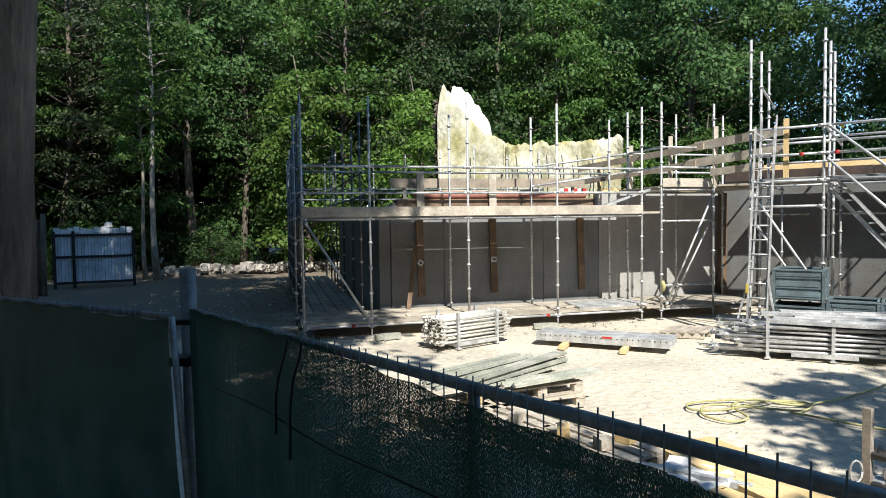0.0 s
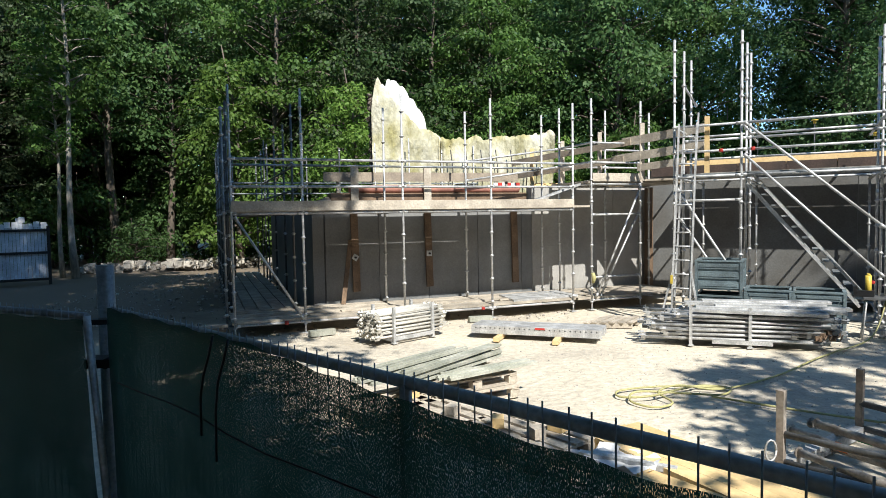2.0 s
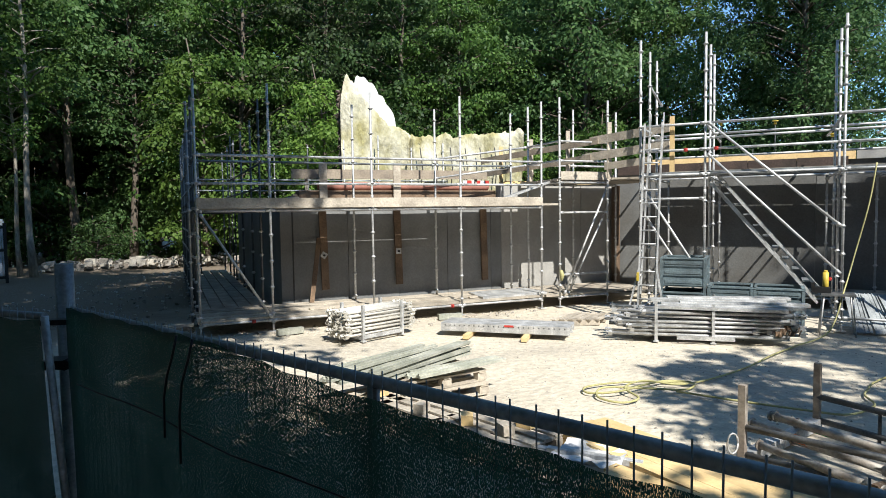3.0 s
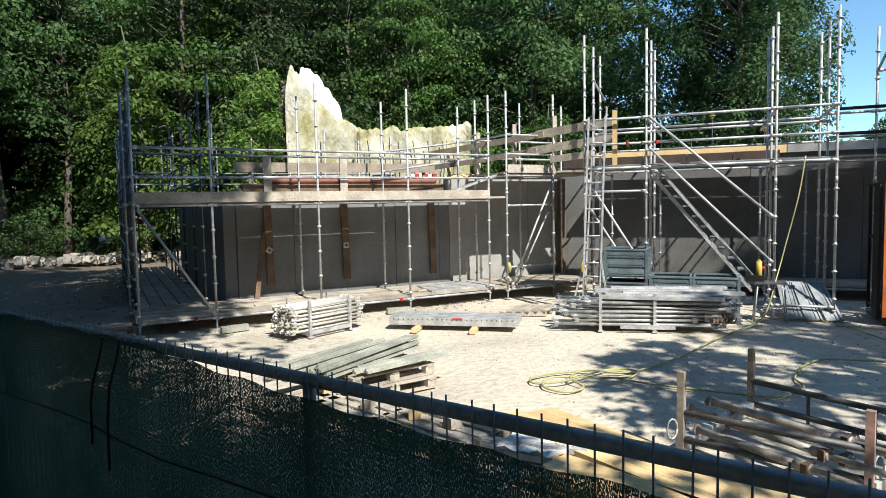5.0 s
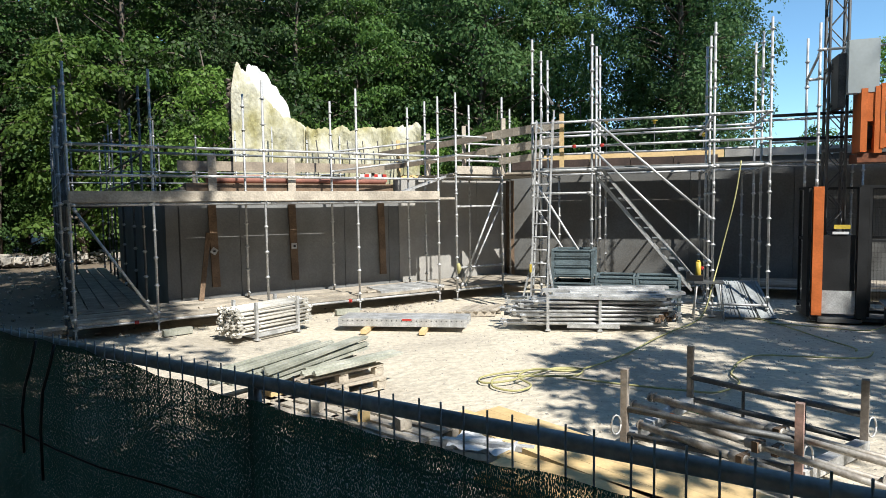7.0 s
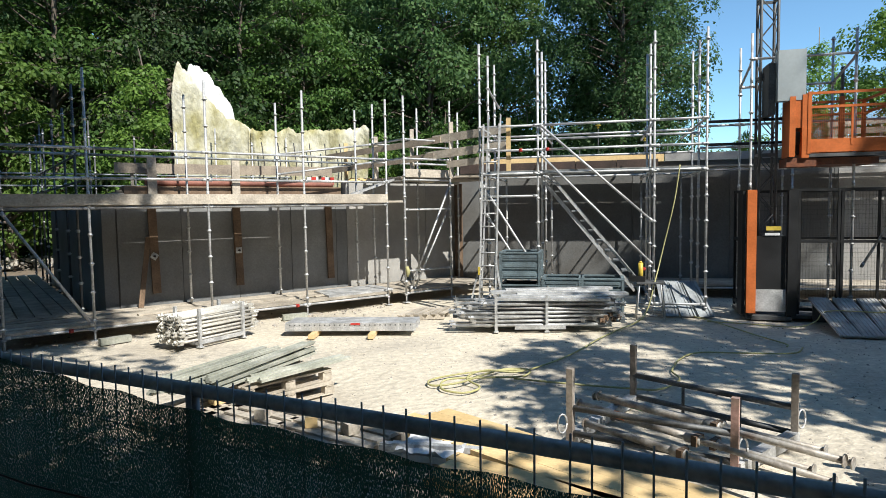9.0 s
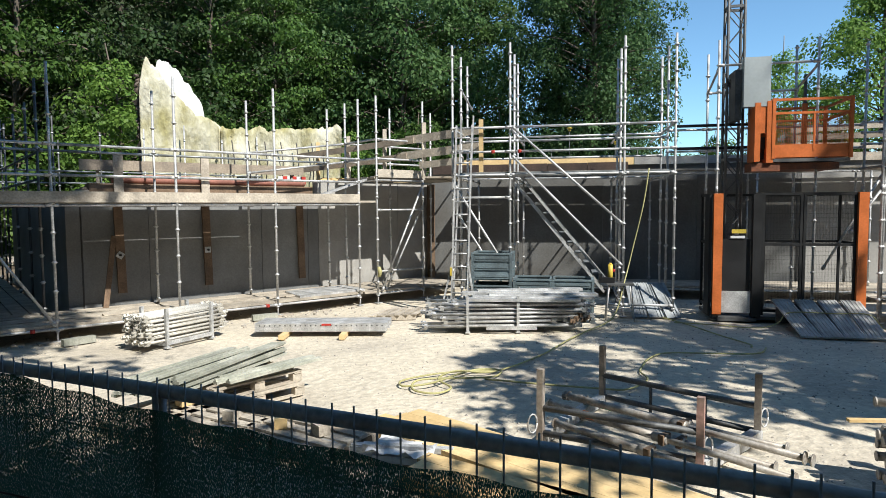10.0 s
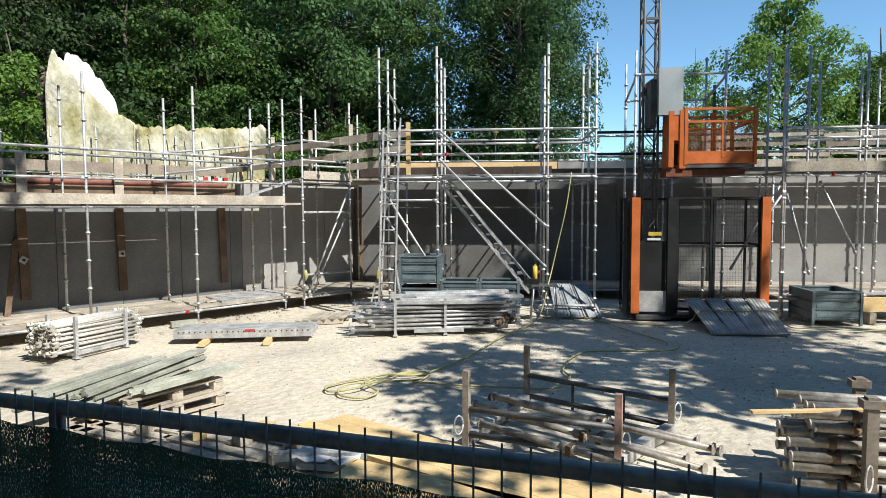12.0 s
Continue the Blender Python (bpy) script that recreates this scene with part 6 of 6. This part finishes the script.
def corner_details():
    barrier = thing("barrier_board", "red and white striped barrier board on the roof", "barrier", at=LEFT @ pose(6.75, 2.75, 2.60))
    for k in range(6):
        part("stripe", Geo().box((0.13 * k, 0, 0.38), (0.128, 0.025, 0.2)), RED if k % 2 else WHITE, barrier)
    for x in (0.0, 0.65):
        part("foot", Geo().box((x, 0.03, 0.2), (0.04, 0.03, 0.4)), STEEL_DULL, barrier)
    tagged(part("guard_post", Geo().box((0, 0, 0.55), (0.09, 0.045, 1.1)), PINE, None, m=RIGHT @ pose(-0.62, 0.1, 2.99)), "yellow pine post standing on the scaffold deck", "post")
    for u in (1.31, 3.34, 5.33):
        tagged(part("sole_board", Geo().box((0, 0, 0.0), (0.6, 0.24, 0.05), rz=0.15 * math.sin(u * 5)), PLANK, None, m=LEFT @ pose(u, -0.02, -0.012)), "weathered sole board under a scaffold foot", "board", "sole boards")
    tagged(part("glove", Geo().path([(0, 0, 0), (0.02, 0, 0.12), (0.0, 0.02, 0.24)], [0.03, 0.055, 0.04], 8), HOSE, None, m=LEFT @ pose(7.87, -0.06, 0.62)), "pale yellow bag hung on a scaffold upright", "bag")


corner_details()
tagged(part("corner_column", Geo().box((10.78, 1.62, 1.45), (0.16, 0.16, 2.9)), PLANK_DARK, None, m=LEFT), "rusty brown timber column in the inner corner", "column")


def back_scaffold():
    sc = thing("scaffold", "distant galvanised scaffold on the far side of the building", "scaffold", "scaffolds", LEFT)
    us = [0.2 + 1.25 * k for k in range(9)]
    for i, u in enumerate(us):
        # left uprights toned dark, as if shaded
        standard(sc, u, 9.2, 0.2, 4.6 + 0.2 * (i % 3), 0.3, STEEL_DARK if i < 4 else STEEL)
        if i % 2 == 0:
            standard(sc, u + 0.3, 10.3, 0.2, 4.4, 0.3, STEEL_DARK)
    for a, b in zip(us, us[1:]):
        for z in (3.4, 3.05, 2.7):
            rail(sc, (a, 9.2, z), (b, 9.2, z), material=STEEL_DULL)


wall_details()
back_scaffold()


# ---- boarded gate at the edge of the forest ----
def gate():
    a, b = Vector((-14.15, 23.0, 0)), Vector((-11.8, 24.1, 0))
    ln = (b - a).length
    th = thing("boarded_gate", "blue-grey boarded gate with jagged white top and dark frame", "gate", at=Matrix.Translation(a) @ pose(0, 0, 0, 0, 0, yaw_of(a, b)))
    n = 24
    for k in range(n):
        h = 2.08 + 0.05 * math.sin(k * 2.3) + (0.25 if k in (15, 16) else 0) - (0.12 if k in (5,) else 0)
        part("slat", Geo().box(((k + 0.5) * ln / n, 0, h / 2 + 0.12), (ln / n - 0.012, 0.03, h - 0.12)), FENCE_BLUE, th)
        if k % 2 == 0:
            part("cap", Geo().box(((k + 0.8) * ln / n, -0.01, h + 0.04), (ln / n * 1.7, 0.04, 0.2)), WHITE, th)
    for z in (0.2, 1.15, 1.95):
        part("cross_bar", Geo().box((ln / 2, -0.05, z), (ln, 0.05, 0.09)), BLACK, th)
    for x in (0.0, 0.62, ln):
        part("gate_post", Geo().box((x, -0.03, 1.05), (0.1, 0.1, 2.1)), BLACK, th)
    for k, (x, y) in enumerate(((-13.9, 21.4), (-13.6, 21.0), (-13.35, 20.8), (-13.1, 20.7))):
        tagged(part("timber_post", Geo().tube((0, 0, 0), (0.05, 0, 2.5 + 0.2 * (k % 2)), 0.08, 8), BARK, None, m=pose(x, y, 0)), "dark rough timber post beside the gate", "post", "timber posts")
    tagged(part("white_panel", Geo().box((0, 0, 0.75), (0.7, 0.04, 1.5)), WHITE, None, m=pose(-13.9, 20.5, 0, 0, 0, 20)), "white board leaning near the gate", "board")


gate()


def soil_bank():
    rng = random.Random(2)
    g = Geo()
    nx, ny = 60, 14
    for j in range(ny + 1):
        for i in range(nx + 1):
            x, y = i / nx, j / ny
            h = math.sin(math.pi * y) * (0.35 + 0.3 * noise.noise(Vector((x * 9, y * 2, 1))) + 0.15 * noise.noise(Vector((x * 30, y * 8, 4)))) * min(1, 8 * x, 8 * (1 - x))
            g.v.append((-12.5 + 9.5 * x, 28.0 + 3.5 * x + 2.0 * y, max(-0.05, h) - 0.03))
    for j in range(ny):
        for i in range(nx):
            q = j * (nx + 1) + i
            g.face([q, q + 1, q + nx + 2, q + nx + 1], True)
    tagged(part("soil_bank", g, SOIL, None), "low heap of grey-brown soil at the forest edge", "soil heap")


soil_bank()


def chunk(g, c, r, rng):
    """One broken lump with uneven corners."""
    b = len(g.v)
    for x in (-1, 1):
        for y in (-1, 1):
            for z in (-1, 1):
                g.v.append(Vector(c) + Vector((x * rng.uniform(0.4, 1.0), y * rng.uniform(0.4, 1.0), z * rng.uniform(0.35, 0.85))) * r)
    for q in ((0, 1, 3, 2), (4, 6, 7, 5), (0, 4, 5, 1), (2, 3, 7, 6), (0, 2, 6, 4), (1, 5, 7, 3)):
        g.face([b + k for k in q])


def rubble():
    rng = random.Random(31)
    g = Geo()
    for k in range(420):
        f = rng.random()
        r = 0.05 + 0.20 * rng.random() ** 3
        chunk(g, (-12.5 + 9.5 * f, 28.0 + 3.5 * f + rng.uniform(-0.3, 1.2), 0.08 + rng.uniform(0.0, 0.28)), r, rng)
    tagged(part("rubble", g, GRIT, None), "broken grey concrete rubble heaped at the forest edge", "rubble", kind="stuff")
    g = Geo()
    for k in range(900):
        x, y = rng.uniform(-9.0, -2.2), rng.uniform(12.5, 27.0)
        r = 0.015 + 0.05 * rng.random() ** 4
        chunk(g, (x, y, ground_height(x, y) + r * 0.25), r, rng)
    for k in range(260):
        u, w = rng.uniform(-0.9, 7.5), rng.gauss(-0.15, 0.35)
        p = lp(u, w)
        r = 0.012 + 0.04 * rng.random() ** 4
        chunk(g, (p.x, p.y, ground_height(p.x, p.y) + r * 0.25), r, rng)
    tagged(part("rubble", g, GRIT, None), "small stones and crumbs of rubble strewn round the scaffold", "rubble", kind="stuff")


rubble()


def scaffold_clutter():
    """Offcuts and loose boards about the scaffold's end."""
    rng = random.Random(44)
    for k in range(9):
        z = 0.03 + 0.048 * (k // 2)
        g = Geo().beam((-0.62 + rng.uniform(-0.06, 0.06), 0.15 + 0.22 * (k % 2), z), (-0.18 + rng.uniform(-0.05, 0.05), 0.32 + 0.22 * (k % 2) + rng.uniform(-0.1, 0.1), z), 0.19, 0.045)
        tagged(part("board_offcut", g, PLANK if k % 3 else PLANK_GREY, None, m=LEFT), "short weathered board offcut stacked by the scaffold foot", "board", "board offcuts")
    for u, w, a in ((1.55, -0.42, 10), (4.9, -0.3, -8)):
        tagged(part("wood_block", Geo().box((0, 0, 0.055), (0.5, 0.13, 0.11)), GREYWOOD, None, m=LEFT @ pose(u, w, 0, 0, 0, a)), "grey squared timber lying on the sand", "wood block", "offcuts")
    for k in range(6):
        a, b = (1.95 + 0.1 * k, 2.02 + 0.13 * k), (3.3 + 0.2 * k, 2.2 + 0.10 * k)
        z = 2.62 + 0.035 * k
        tagged(part("loose_board", Geo().beam((*a, z), (*b, z + rng.uniform(0.0, 0.10)), 0.15, 0.03), PLANK_GREY if k % 2 else PLANK, None, m=LEFT), "loose weathered board lying on the roof", "board", "roof boards")
    for k in range(5):
        a = 2.1 + 0.9 * k
        tagged(part("deck_board", Geo().beam((a, 0.45 + 0.1 * (k % 2), 0.315), (a + 1.5, 0.5 + 0.08 * (k % 3), 0.322), 0.14, 0.03), PLANK, None, m=LEFT), "loose board lying along the lower scaffold deck", "board", "deck planks")


scaffold_clutter()


def pebbles():
    """Loose stones scattered over the yard."""
    rng = random.Random(77)
    g = Geo()
    for k in range(6500):
        x, y = rng.uniform(1.5, 12), rng.uniform(3.2, 11.5)
        r = 0.006 + 0.022 * rng.random() ** 4
        if x < 3 and rng.random() < 0.6:
            continue
        z = ground_height(x, y)
        b = len(g.v)
        q = rng.uniform(0, 6.28)
        for i in range(4):
            g.v.append((x + r * math.cos(q + i * 1.57) * rng.uniform(0.7, 1.2), y + r * math.sin(q + i * 1.57) * rng.uniform(0.7, 1.2), z - 0.002))
        g.v.append((x + rng.uniform(-0.3, 0.3) * r, y + rng.uniform(-0.3, 0.3) * r, z + r * rng.uniform(0.5, 0.9)))
        for i in range(4):
            g.face([b + i, b + (i + 1) % 4, b + 4])
    tagged(part("gravel", g, GRIT, None), "loose grey stones scattered over the sand", "gravel", kind="stuff")


pebbles()
